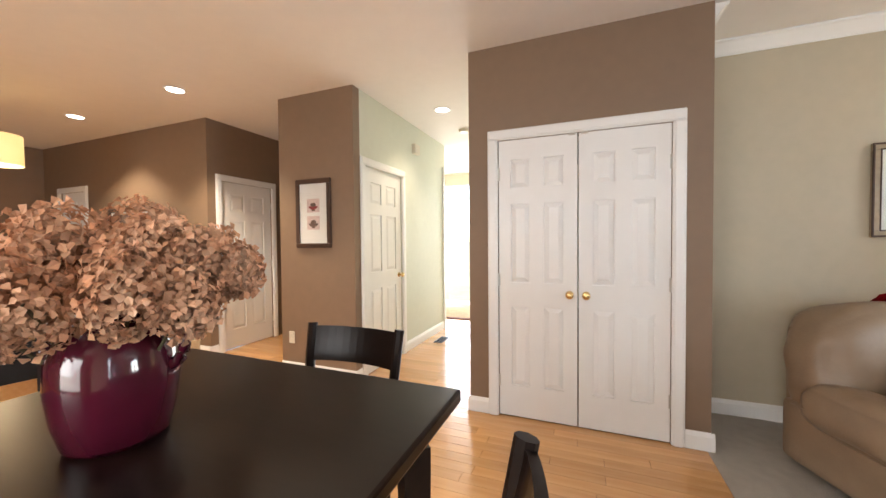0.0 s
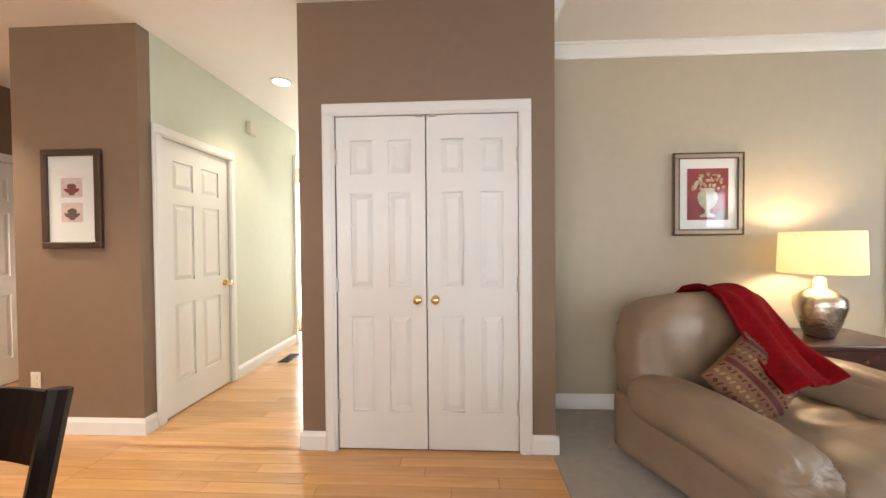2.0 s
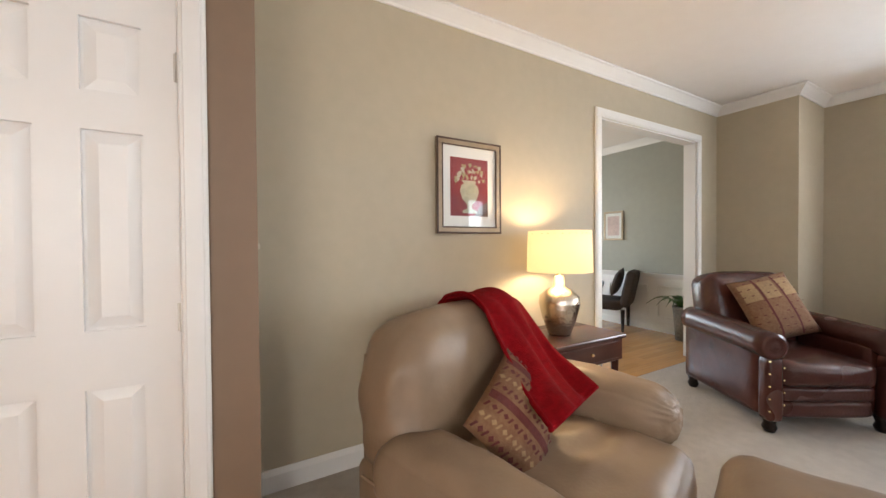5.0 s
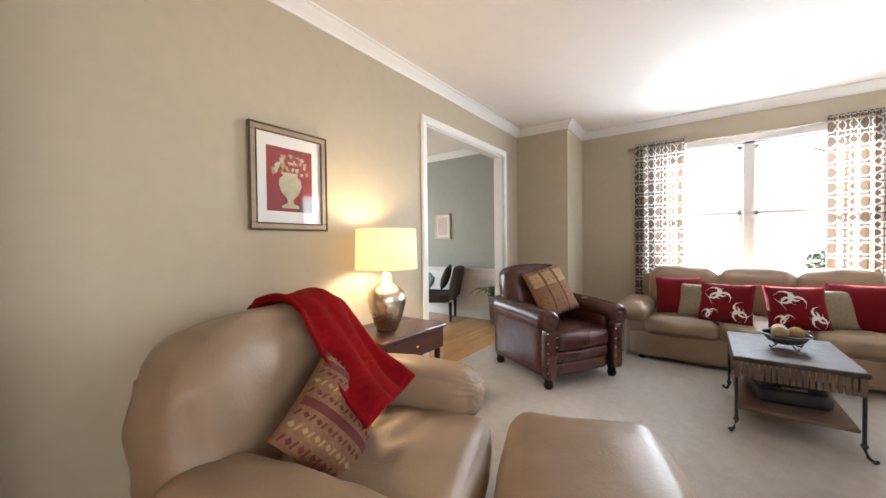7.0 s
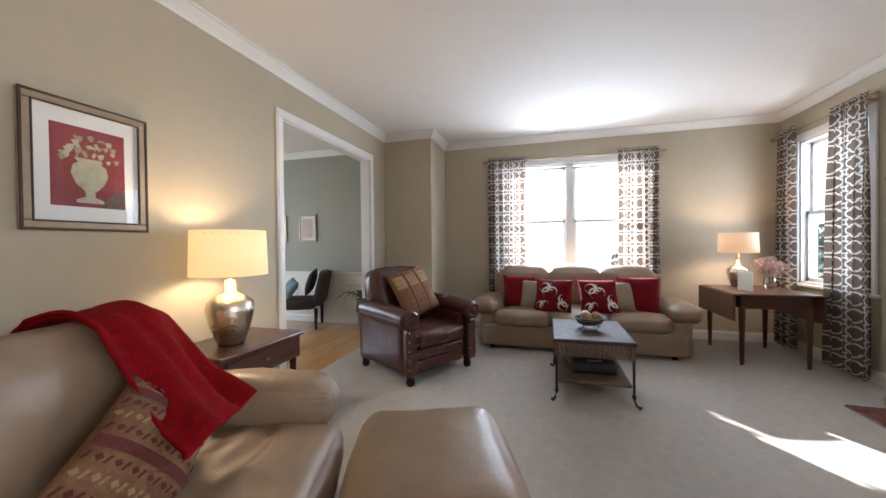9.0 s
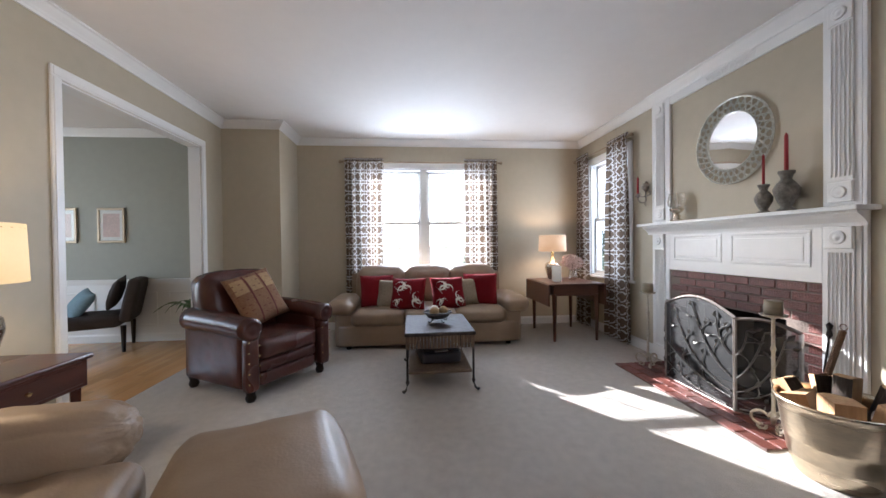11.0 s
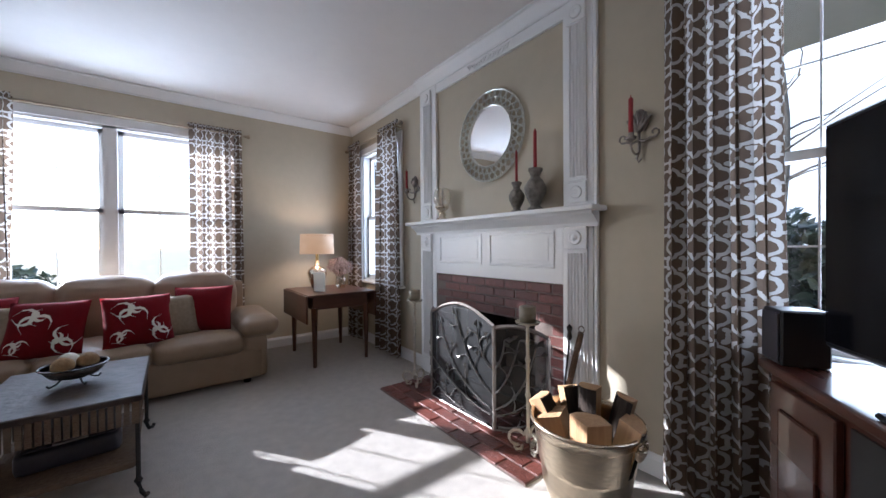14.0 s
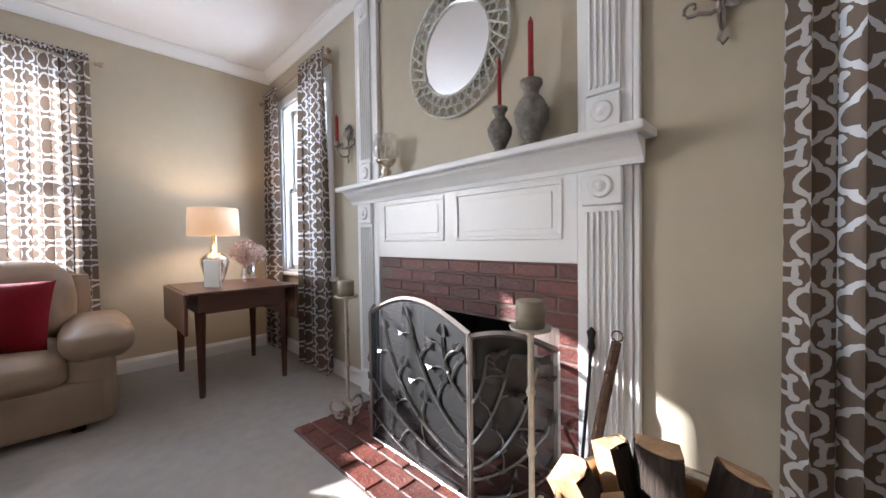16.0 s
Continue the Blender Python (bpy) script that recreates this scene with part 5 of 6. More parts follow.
part("base", puff(-0.34, 0.34, -0.27, 0.27, 0.05, 0.27, 0.25, 0.0, 0.004), TAN, ot, smooth=True)
for sx in (-1, 1):
    for sy in (-1, 1):
        part("foot", lathe([(0.028, 0), (0.034, 0.06)], 12, at=(sx * 0.28, sy * 0.21, 0)), ESPRESSO, ot)

# leather recliner; its front feet at the near corners
AC = pose(5.59, 3.08, 0, 0, 0, -31)
ac = thing("leather_armchair", AC, "oxblood leather armchair with rolled arms and nail heads", "armchair")
part("base", puff(-0.30, 0.30, -0.36, 0.36, 0.10, 0.26, 0.3, 0, 0.002), OXBLOOD, ac, smooth=True)
part("front_rail", puff(-0.29, 0.29, -0.42, -0.30, 0.09, 0.20, 0.5, 0.005, 0.002), OXBLOOD, ac, smooth=True)
part("footrest_panel", puff(-0.29, 0.29, -0.43, -0.30, 0.20, 0.30, 0.5, 0.008, 0.002), OXBLOOD, ac, smooth=True)
part("seat_cushion", puff(-0.29, 0.29, -0.45, 0.20, 0.29, 0.46, 0.6, 0.025, 0.006, 10), OXBLOOD, ac, smooth=True)
bk_ = puff(-0.34, 0.34, 0.08, 0.34, 0.38, 0.98, 0.65, 0.03, 0.008, 12)
bk_.transform(Matrix.Translation((0, 0.2, 0.4)) @ Matrix.Rotation(radians(-12), 4, "X") @ Matrix.Translation((0, -0.2, -0.4)))
part("backrest", bk_, OXBLOOD, ac, smooth=True)
for s in (-1, 1):
    part("arm_panel", puff(s * 0.36 - 0.06, s * 0.36 + 0.06, -0.38, 0.36, 0.10, 0.56, 0.3, 0, 0.003), OXBLOOD, ac, smooth=True)
    bm = tube([(s * 0.385, 0.32 - 0.78 * k / 12, 0.60 - 0.03 * (k / 12) ** 2) for k in range(13)], 0.095, seg=18, taper=0.088)
    part("rolled_arm", bm, OXBLOOD, ac, smooth=True)
    bm = lathe([(0.085, 0), (0.085, 0.012), (0.06, 0.02), (0.05, 0.012), (0.03, 0.018), (0, 0.022)], 22)
    bm.transform(Matrix.Translation((s * 0.385, -0.455, 0.57)) @ Matrix.Rotation(radians(90), 4, "X"))
    part("scroll_front", bm, OXBLOOD, ac, smooth=True)
    part("front_post", puff(s * 0.375 - 0.05, s * 0.375 + 0.05, -0.47, -0.38, 0.09, 0.50, 0.5, 0.006, 0.002), OXBLOOD, ac, smooth=True)
    for k in range(9):
        nb = bmesh.new()
        bmesh.ops.create_icosphere(nb, subdivisions=1, radius=0.007, matrix=Matrix.Translation((s * (0.33 if k % 2 else 0.42), -0.472, 0.16 + 0.04 * k)))
        part("nail_head", nb, BRASS, ac)
    for y in (-0.40, 0.34):
        part("bun_foot", lathe([(0.03, 0), (0.042, 0.03), (0.032, 0.06), (0.045, 0.10)], 14, at=(s * 0.36, y, 0)), ESPRESSO, ac, smooth=True)
pillow("patchwork_cushion", AC @ pose(0.01, 0.0, 0.745) @ pose(0, 0, 0, -26) @ pose(0, 0, 0, 0, -12), 0.49, 0.49, 0.14, KILIM, "rust and sand woven cushion in the leather armchair", "patch", "cushions on chairs", 12)


# ---- tables, lamps and small things ----
ct = thing("coffee_table", pose(5.48, 1.43, 0), "wicker coffee table with slate top and iron legs", "coffee table")
part("tabletop", B(-0.39, 0.39, -0.295, 0.295, 0.455, 0.485, 0.006), SLATE, ct, "mottled slate top")
bm = bmesh.new()
for k in range(28):
    for y in (-0.283, 0.275):
        x = -0.37 + 0.74 * k / 27
        box(bm, x - 0.010, x + 0.010, y + (0.004 if k % 2 else 0), y + 0.008 + (0.004 if k % 2 else 0), 0.35, 0.455)
for k in range(20):
    for x in (-0.378, 0.37):
        y = -0.265 + 0.53 * k / 19
        box(bm, x + (0.004 if k % 2 else 0), x + 0.008 + (0.004 if k % 2 else 0), y - 0.010, y + 0.010, 0.35, 0.455)
part("wicker_apron", bm, WICKER, ct)
part("shelf", B(-0.36, 0.36, -0.265, 0.265, 0.135, 0.16, 0.006), WICKER, ct, "woven lower shelf")
for sx in (-1, 1):
    for sy in (-1, 1):
        x, y = sx * 0.365, sy * 0.275
        pts = [(x, y, 0.46), (x, y, 0.2), (x, y, 0.06), (x + sx * 0.012, y + sy * 0.012, 0.02), (x + sx * 0.045, y + sy * 0.03, 0.012), (x + sx * 0.055, y + sy * 0.036, 0.026)]
        part("leg", tube(pts, 0.010, seg=7), IRON, ct)
        part("ball_collar", lathe([(0.010, 0.06), (0.018, 0.075), (0.010, 0.09)], 10, at=(x, y, 0)), IRON, ct)
bw = thing("wire_bowl", pose(5.50, 1.42, 0.486), "bronze wire bowl of pale decorative balls", "bowl")
bm = lathe([(0.05, 0.03), (0.10, 0.055), (0.125, 0.09)], 22)
bmesh.ops.solidify(bm, geom=bm.faces[:], thickness=0.003)
part("basin", bm, PEWTER, bw, smooth=True)
for r, z in ((0.128, 0.093), (0.09, 0.05)):
    part("ring", tube(arc((0, 0, z), r, 0, 360, 30, "xy"), 0.005), IRON, bw)
for k in range(4):
    m = Matrix.Rotation(radians(90 * k + 30), 4, "Z")
    part("curled_foot", tube([m @ Vector(p) for p in ((0.05, 0, 0.035), (0.07, 0, 0.015), (0.095, 0, 0.006), (0.105, 0, 0.018))], 0.005), IRON, bw)
for k, (x, y) in enumerate(((0.05, 0.03), (-0.05, 0.035), (0.0, -0.05))):
    nb = bmesh.new()
    bmesh.ops.create_icosphere(nb, subdivisions=3, radius=0.045)
    for v in nb.verts:
        v.co *= 1 + 0.05 * noise.noise(v.co * 60)
    b = tagged(part("decorative_ball", nb, KGOLD if k else IVORY, smooth=True), "woven decorative ball in the wire bowl", "ball", "balls in the bowl")
    b.location = (5.50 + x, 1.42 + y, 0.486 + 0.103)
case = thing("charcoal_case", pose(5.52, 1.43, 0.161, 0, 0, 6), "charcoal lap desk lying on the table's lower shelf", "lap desk")
part("body", puff(-0.24, 0.24, -0.18, 0.18, 0.0, 0.10, 0.5, 0.005, 0.001), CHARCOAL, case, smooth=True)
part("tray", B(-0.22, 0.22, -0.16, 0.16, 0.097, 0.108, 0.004), CHARCOAL, case)
part("grip_slot", B(-0.23, -0.20, -0.06, 0.06, 0.104, 0.113, 0.003), STEEL, case)

# drop-leaf table in the corner
dl = thing("drop_leaf_table", pose(6.76, -0.36, 0), "antique red-brown drop-leaf table in the corner", "table")
part("tabletop", B(-0.42, 0.42, -0.34, 0.35, 0.69, 0.712, 0.006), WALNUT, dl)
part("drop_leaf", B(-0.42, 0.42, 0.352, 0.372, 0.44, 0.708, 0.006), WALNUT, dl, "hanging hinged leaf")
part("drop_leaf", B(-0.42, 0.42, -0.362, -0.342, 0.44, 0.708, 0.006), WALNUT, dl)
part("apron", B(-0.37, 0.37, -0.28, 0.29, 0.56, 0.69, 0.004), WALNUT, dl)
for sx in (-1, 1):
    for sy in (-1, 1):
        part("leg", lathe([(0.018, 0), (0.026, 0.35), (0.032, 0.55), (0.032, 0.58)], 4, at=(sx * 0.36, sy * 0.27 + 0.005, 0)), WALNUT, dl)


def table_lamp(at, k, shade_r, sz0, sz1, body, shade, label, watts, colour):
    lp = thing("table_lamp", pose(*at), label, "lamp", "lit table lamps")
    part("body", lathe([(0.055 * k, 0), (0.06 * k, 0.012 * k), (0.085 * k, 0.08 * k), (0.105 * k, 0.16 * k), (0.10 * k, 0.20 * k), (0.06 * k, 0.235 * k), (0.03 * k, 0.25 * k), (0.026 * k, 0.30 * k), (0.014 * k, 0.31 * k)], 30), body, lp, smooth=True)
    part("socket", lathe([(0.014, 0.30 * k), (0.018, 0.32 * k), (0.018, sz0 + 0.05), (0.01, sz0 + 0.06)], 14), BRASS, lp)
    bm = lathe([(shade_r, sz0), (shade_r * 0.96, sz1)], 40)
    bm.faces.ensure_lookup_table()
    caps = [f for f in bm.faces if len(f.verts) > 4]
    bmesh.ops.delete(bm, geom=caps, context="FACES_ONLY")
    bmesh.ops.solidify(bm, geom=bm.faces[:], thickness=0.004)
    part("shade", bm, shade, lp, "glowing cream drum shade", True)
    bm = tube(arc((0, 0, sz1 - 0.02), shade_r * 0.95, 0, 360, 30, "xy"), 0.003)
    for q in range(3):
        tube([(0, 0, sz1 - 0.02), (shade_r * 0.95 * math.cos(q * 2.094), shade_r * 0.95 * math.sin(q * 2.094), sz1 - 0.02)], 0.003, bm)
    part("harp", bm, BRASS, lp)
    bulb("lamp_light", (at[0], at[1], at[2] + (sz0 + sz1) / 2), watts, colour, 0.05)


et = thing("end_table", pose(3.98, 3.655, 0), "dark cherry end table beside the oversized armchair", "end table")
part("tabletop", B(-0.33, 0.34, -0.235, 0.235, 0.605, 0.635, 0.010, 2), CHERRY, et)
part("drawer_case", B(-0.31, 0.32, -0.215, 0.215, 0.46, 0.605, 0.004), CHERRY, et)
part("drawer_front", B(-0.28, 0.29, -0.222, -0.213, 0.48, 0.59, 0.004), CHERRY, et)
part("drawer_knob", lathe([(0.008, 0), (0.014, 0.012), (0.0, 0.02)], 10, at=(0, -0.23, 0.53)), BRASS, et)
for sx in (-1, 1):
    for sy in (-1, 1):
        part("leg", lathe([(0.016, 0), (0.03, 0.46)], 4, at=(sx * 0.285, sy * 0.18, 0)), CHERRY, et)
table_lamp((3.92, 3.64, 0.636), 1.28, 0.212, 0.42, 0.69, SILVER, SHADE, "hammered silver table lamp, lit, on the end table", 3.0, WARM)
table_lamp((7.0, -0.31, 0.713), 1.0, 0.187, 0.385, 0.61, SILVER, SHADE2, "silver table lamp, lit, on the drop-leaf table", 2.9, (1.0, 0.68, 0.42))


def blossoms(parent, heads, per, size, material, seed, label=""):
    """Flower heads: each one a ball of many small creased petals with gaps."""
    rnd = random.Random(seed)
    for (x, y, z, r) in heads:
        bm = bmesh.new()
        for _ in range(per):
            d = Vector((rnd.gauss(0, 1), rnd.gauss(0, 1), rnd.gauss(0, 1))).normalized()
            c = Vector((x, y, z)) + d * r * rnd.uniform(0.72, 1.08) * Vector((1, 1, 1)).length / 1.732
            m = Matrix.Translation(c) @ d.to_track_quat("Z", "Y").to_matrix().to_4x4() @ Euler((rnd.uniform(-0.7, 0.7), rnd.uniform(-0.7, 0.7), rnd.uniform(0, 6.28))).to_matrix().to_4x4()
            s = size * rnd.uniform(0.7, 1.25)
            vs = [bm.verts.new(m @ Vector(p)) for p in ((0, 0, 0), (s * 0.6, -s * 0.45, s * 0.25), (s, 0, s * 0.1), (s * 0.6, s * 0.45, s * 0.25))]
            bm.faces.new(vs[:3])
            bm.faces.new((vs[0], vs[2], vs[3]))
            vs = [bm.verts.new(m @ Vector(p)) for p in ((0, 0, 0), (-s * 0.6, s * 0.45, s * 0.25), (-s, 0, s * 0.12), (-s * 0.6, -s * 0.45, s * 0.25))]
            bm.faces.new(vs[:3])
            bm.faces.new((vs[0], vs[2], vs[3]))
        part("flower_head", bm, material, parent, label)
        part("stem", tube([(x * 0.15, y * 0.15, z * 0.3), (x, y, z)], 0.004), STEM, parent)


va = thing("glass_flower_vase", pose(6.78, -0.50, 0.713), "clear glass vase of faded mauve dried hydrangeas", "vase")
part("vase", lathe([(0.04, 0), (0.045, 0.01), (0.06, 0.05), (0.05, 0.11), (0.04, 0.14), (0.055, 0.17), (0.052, 0.17), (0.037, 0.14), (0.047, 0.11), (0.056, 0.05), (0.03, 0.015)], 24), VESSEL, va, smooth=True)
blossoms(va, ((-0.07, 0.04, 0.22, 0.075), (0.05, 0.05, 0.25, 0.08), (0.0, -0.06, 0.23, 0.075), (0.10, -0.03, 0.21, 0.065), (-0.02, 0.02, 0.28, 0.07)), 260, 0.014, PETAL2, 4)
pf = thing("photo_block", pose(6.62, -0.21, 0.713, 0, 0, 30), "small pale framed card on the drop-leaf table", "picture frame")
part("frame", B(-0.07, 0.07, -0.012, 0.012, 0, 0.20, 0.004), PLATE, pf)
part("card", B(-0.05, 0.05, -0.0155, -0.0125, 0.03, 0.17), PINKP, pf)

# television on its stand, set across the corner
TV = pose(3.20, -0.60, 0) @ pose(0, 0, 0, 0, 0, 124)
tv = thing("tv_stand", TV, "cherry television stand with panelled doors set across the corner", "tv stand")
part("top", B(-0.02, 1.12, 0.0, 0.48, 0.745, 0.78, 0.008, 2), CHERRY, tv)
part("carcass", B(0.0, 1.10, 0.03, 0.46, 0.05, 0.745, 0.003), CHERRY, tv)
part("plinth", B(-0.01, 1.11, 0.015, 0.46, 0.0, 0.07, 0.005), CHERRY, tv)
for x in (0.04, 0.76):
    dr = part("door", B(x, x + 0.30, 0.008, 0.03, 0.10, 0.72, 0.004), CHERRY, tv)
    part("raised_panel", B(x + 0.06, x + 0.24, 0.0, 0.009, 0.17, 0.65, 0.008), CHERRY, dr)
    part("handle", tube([(x + 0.27, -0.018, 0.38), (x + 0.27, -0.024, 0.42), (x + 0.27, -0.018, 0.46)], 0.005), BRASS, dr)
# A thin black panel paints a bay's shade on the closed carcass.
part("bay_shade_panel", B(0.37, 0.73, 0.022, 0.032, 0.10, 0.72), BLACK, tv, "flat black panel standing in for the shade of an open bay")
tel = thing("television", TV @ pose(0.67, 0.124, 0.781), "large black flat television", "television")
part("screen", B(-0.54, 0.54, -0.02, -0.012, 0.10, 0.74), SCREEN, tel)
part("case", B(-0.56, 0.56, -0.012, 0.04, 0.08, 0.76, 0.008), BLACK, tel)
part("foot", B(-0.22, 0.22, -0.11, 0.11, 0, 0.015, 0.005), BLACK, tel)
part("neck", B(-0.05, 0.05, -0.01, 0.03, 0.015, 0.10), BLACK, tel)
sk = thing("loudspeaker", TV @ pose(0.035, 0.07, 0.781), "small black loudspeaker beside the television", "loudspeaker")
part("cabinet", B(-0.055, 0.055, -0.055, 0.075, 0, 0.18, 0.006), BLACK, sk)
part("grille", B(-0.048, 0.048, -0.062, -0.0555, 0.01, 0.17, 0.003), CHARCOAL, sk)


# pictures
def framed(name, m, w, h, fw, mat_f, label, inner=None):
    """A picture; its face looks to -y of m, its centre at m."""
    p = thing(name, m, label, "picture")
    for (x0, x1, z0, z1) in ((-w / 2, w / 2, h / 2 - fw, h / 2), (-w / 2, w / 2, -h / 2, -h / 2 + fw), (-w / 2, -w / 2 + fw, -h / 2 + fw, h / 2 - fw), (w / 2 - fw, w / 2, -h / 2 + fw, h / 2 - fw)):
        part("frame_bar", B(x0, x1, -0.025, -0.001, z0, z1, 0.005), mat_f, p)
    part("mat_board", B(-w / 2 + fw, w / 2 - fw, -0.012, -0.002, -h / 2 + fw, h / 2 - fw), PAPER, p, "white mat board")
    gl = part("glass", sheet(lambda u, v: Vector(((u - 0.5) * (w - 2 * fw), -0.020, (v - 0.5) * (h - 2 * fw))), 1, 1), GLASS, p)
    gl.visible_shadow = False
    return p


def flat(parent, name, outline, y, material, label=""):
    bm = bmesh.new()
    f = bm.faces.new([bm.verts.new((a, y, b)) for a, b in outline])
    return part(name, bm, material, parent, label)


rc = lambda x0, x1, z0, z1: ((x0, z0), (x1, z0), (x1, z1), (x0, z1))
p1 = framed("framed_print", pose(3.387, 3.926, 1.617), 0.505, 0.61, 0.042, FRAMEW, "framed print of a flower urn on crimson over the armchair")
for a, t_, y0 in ((0.2525, 0.012, -0.029), (0.2145, 0.008, -0.0275)):
    h_ = a + 0.0525
    for x0, x1, z0, z1 in ((-a, a, h_ - t_, h_), (-a, a, -h_, -h_ + t_), (-a, -a + t_, -h_ + t_, h_ - t_), (a - t_, a, -h_ + t_, h_ - t_)):
        part("frame_fillet", B(x0, x1, y0, -0.020, z0, z1, 0.002), FRAMED, p1, "dark brown fillet")
flat(p1, "print_ground", rc(-0.148, 0.148, -0.19, 0.19), -0.0125, PAINTR, "crimson painted ground")
flat(p1, "print_shadow", [(0.03, -0.19), (0.148, -0.19), (0.148, -0.09), (0.09, -0.12)], -0.0126, PAINTK, "dark painted tabletop")
prof = ((0.05, -0.17), (0.05, -0.155), (0.018, -0.14), (0.018, -0.115), (0.05, -0.08), (0.068, -0.03), (0.06, 0.01), (0.04, 0.025), (0.06, 0.045))
flat(p1, "painted_urn", [(x * 1.1, z) for x, z in prof] + [(-x * 1.1, z) for x, z in prof[::-1]], -0.0128, PAINTC, "cream painted urn")
rnd = random.Random(5)
for k in range(60):
    a, r = rnd.uniform(-0.35, math.pi + 0.35), rnd.uniform(0.01, 0.10)
    cx, cz, s = r * math.cos(a) * 1.15, 0.065 + r * math.sin(a), rnd.uniform(0.007, 0.018)
    flat(p1, "painted_flower", [(cx + s * math.cos(q * 0.9) * (1.25 if q % 2 else 0.8), cz + s * math.sin(q * 0.9) * (1.25 if q % 2 else 0.8)) for q in range(7)], -0.0131 - 0.00002 * k, (PAINTG, PAINTC, PAINTR)[k % 3])
p2 = framed("framed_sketches", pose(-1.025, 3.446, 1.585), 0.415, 0.66, 0.045, FRAMED, "walnut-framed pair of small bowl sketches")
for z in (0.075, -0.09):
    flat(p2, "sketch_ground", rc(-0.075, 0.075, z - 0.065, z + 0.065), -0.0124, PINKP)
    flat(p2, "sketched_bowl", [(0.055 * math.cos(radians(180 + 18 * k)), z - 0.005 + 0.035 * math.sin(radians(180 + 18 * k))) for k in range(11)], -0.0128, PAINTK if z < 0 else PAINTR)
    flat(p2, "sketched_foot", rc(-0.02, 0.02, z - 0.05, z - 0.038), -0.0128, PAINTK)
    flat(p2, "sketched_fruit", [(0.035 * math.cos(radians(36 * k)), z + 0.008 + 0.02 * math.sin(radians(36 * k))) for k in range(10)], -0.0132, PAINTK)
for y in (5.49, 6.06):
    f = framed("framed_photograph", pose(7.146, y, 1.51, 0, 0, 90 * -1), 0.33, 0.45, 0.03, FRAMEW, "small silver-framed pale print in the formal dining room")
    flat(f, "print_ground", rc(-0.10, 0.10, -0.15, 0.15), -0.0125, PINKP)
p4 = framed("framed_board", pose(-4.05, 3.516, 1.45), 0.92, 0.62, 0.04, FRAMED, "dark framed picture on the kitchen wall")
flat(p4, "print_ground", rc(-0.38, 0.38, -0.24, 0.24), -0.0125, PAINTK)


# dining set
dt = thing("dining_table", pose(0.51, 1.12, 0), "espresso dining table with a vase of dried flowers", "dining table")
part("tabletop", B(-0.56, 0.56, -0.52, 0.525, 0.862, 0.90, 0.008, 2), ESPRESSO, dt)
part("apron", B(-0.49, 0.49, -0.45, 0.45, 0.77, 0.862, 0.004), ESPRESSO, dt)
for sx in (-0.46, 0.46):
    for sy in (-0.42, 0.42):
        part("leg", lathe([(0.035, 0), (0.05, 0.72), (0.05, 0.78)], 4, at=(sx, sy, 0)), ESPRESSO, dt)


def dining_chair(m):
    c = thing("dining_chair", m, "espresso wooden dining chair with a curved top rail", "chair", "chairs round the dining table")
    part("seat", B(-0.22, 0.22, -0.22, 0.20, 0.44, 0.475, 0.012, 2), ESPRESSO, c)
    for s in (-1, 1):
        part("back_post", tube([(s * 0.21, 0.20, 0.0), (s * 0.21, 0.20, 0.45), (s * 0.22, 0.235, 0.70), (s * 0.235, 0.28, 0.93)], 0.021, seg=8), ESPRESSO, c)
        part("front_leg", tube([(s * 0.20, -0.20, 0), (s * 0.20, -0.20, 0.44)], 0.021, seg=8), ESPRESSO, c)
        part("side_stretcher", B(s * 0.20 - 0.008, s * 0.20 + 0.008, -0.19, 0.19, 0.2, 0.23), ESPRESSO, c)
    for z0, z1, y in ((0.80, 0.92, 0.262), (0.62, 0.665, 0.222)):
        bm = sheet(lambda u, v: Vector(((u - 0.5) * 0.45, y + 0.03 * (1 - (2 * u - 1) ** 2) + (v - 0.5) * 0.03, z0 + (z1 - z0) * v)), 12, 2, 0.02)
        part("back_rail", bm, ESPRESSO, c, smooth=False)
    return c


c0 = dining_chair(pose(0.585, 1.55, 0, 0, 0, 1) @ Matrix.Diagonal((0.82, 1, 1.07, 1)))
copy_thing(c0, pose(1.03, 1.085, 0, 0, 0, -88))
copy_thing(c0, pose(-0.10, 1.15, 0, 0, 0, 90))

pt = thing("burgundy_pitcher", pose(0.455, 1.155, 0.9005, 0, 0, 30) @ Matrix.Diagonal((0.84, 0.84, 0.96, 1)), "glossy burgundy ceramic pot of dried pink hydrangeas", "pot")
part("pot", lathe([(0.10, 0), (0.108, 0.01), (0.122, 0.06), (0.132, 0.13), (0.128, 0.19), (0.108, 0.235), (0.095, 0.25), (0.103, 0.265), (0.096, 0.265), (0.088, 0.25), (0.10, 0.2), (0.11, 0.1), (0.05, 0.03)], 40), BURG, pt, smooth=True)
for s in (-1, 1):
    part("ear_handle", tube(arc((s * 0.115, 0, 0.20), 0.045, -90, 90, 10) if s > 0 else arc((s * 0.115, 0, 0.20), 0.045, 90, 270, 10), 0.014, seg=10), BURG, pt, smooth=True)
bl = ((-0.20, 0.06, 0.36, 0.10), (-0.10, -0.04, 0.42, 0.095), (0.0, 0.10, 0.44, 0.10), (0.11, 0.0, 0.40, 0.10), (0.10, -0.10, 0.33, 0.09), (-0.08, -0.14, 0.32, 0.10), (0.22, 0.05, 0.38, 0.085), (-0.02, -0.02, 0.36, 0.10), (-0.22, -0.10, 0.30, 0.10), (0.20, -0.06, 0.30, 0.07), (0.27, 0.07, 0.36, 0.06), (-0.30, 0.02, 0.33, 0.09))
blossoms(pt, bl, 420, 0.020, PETAL, 8)

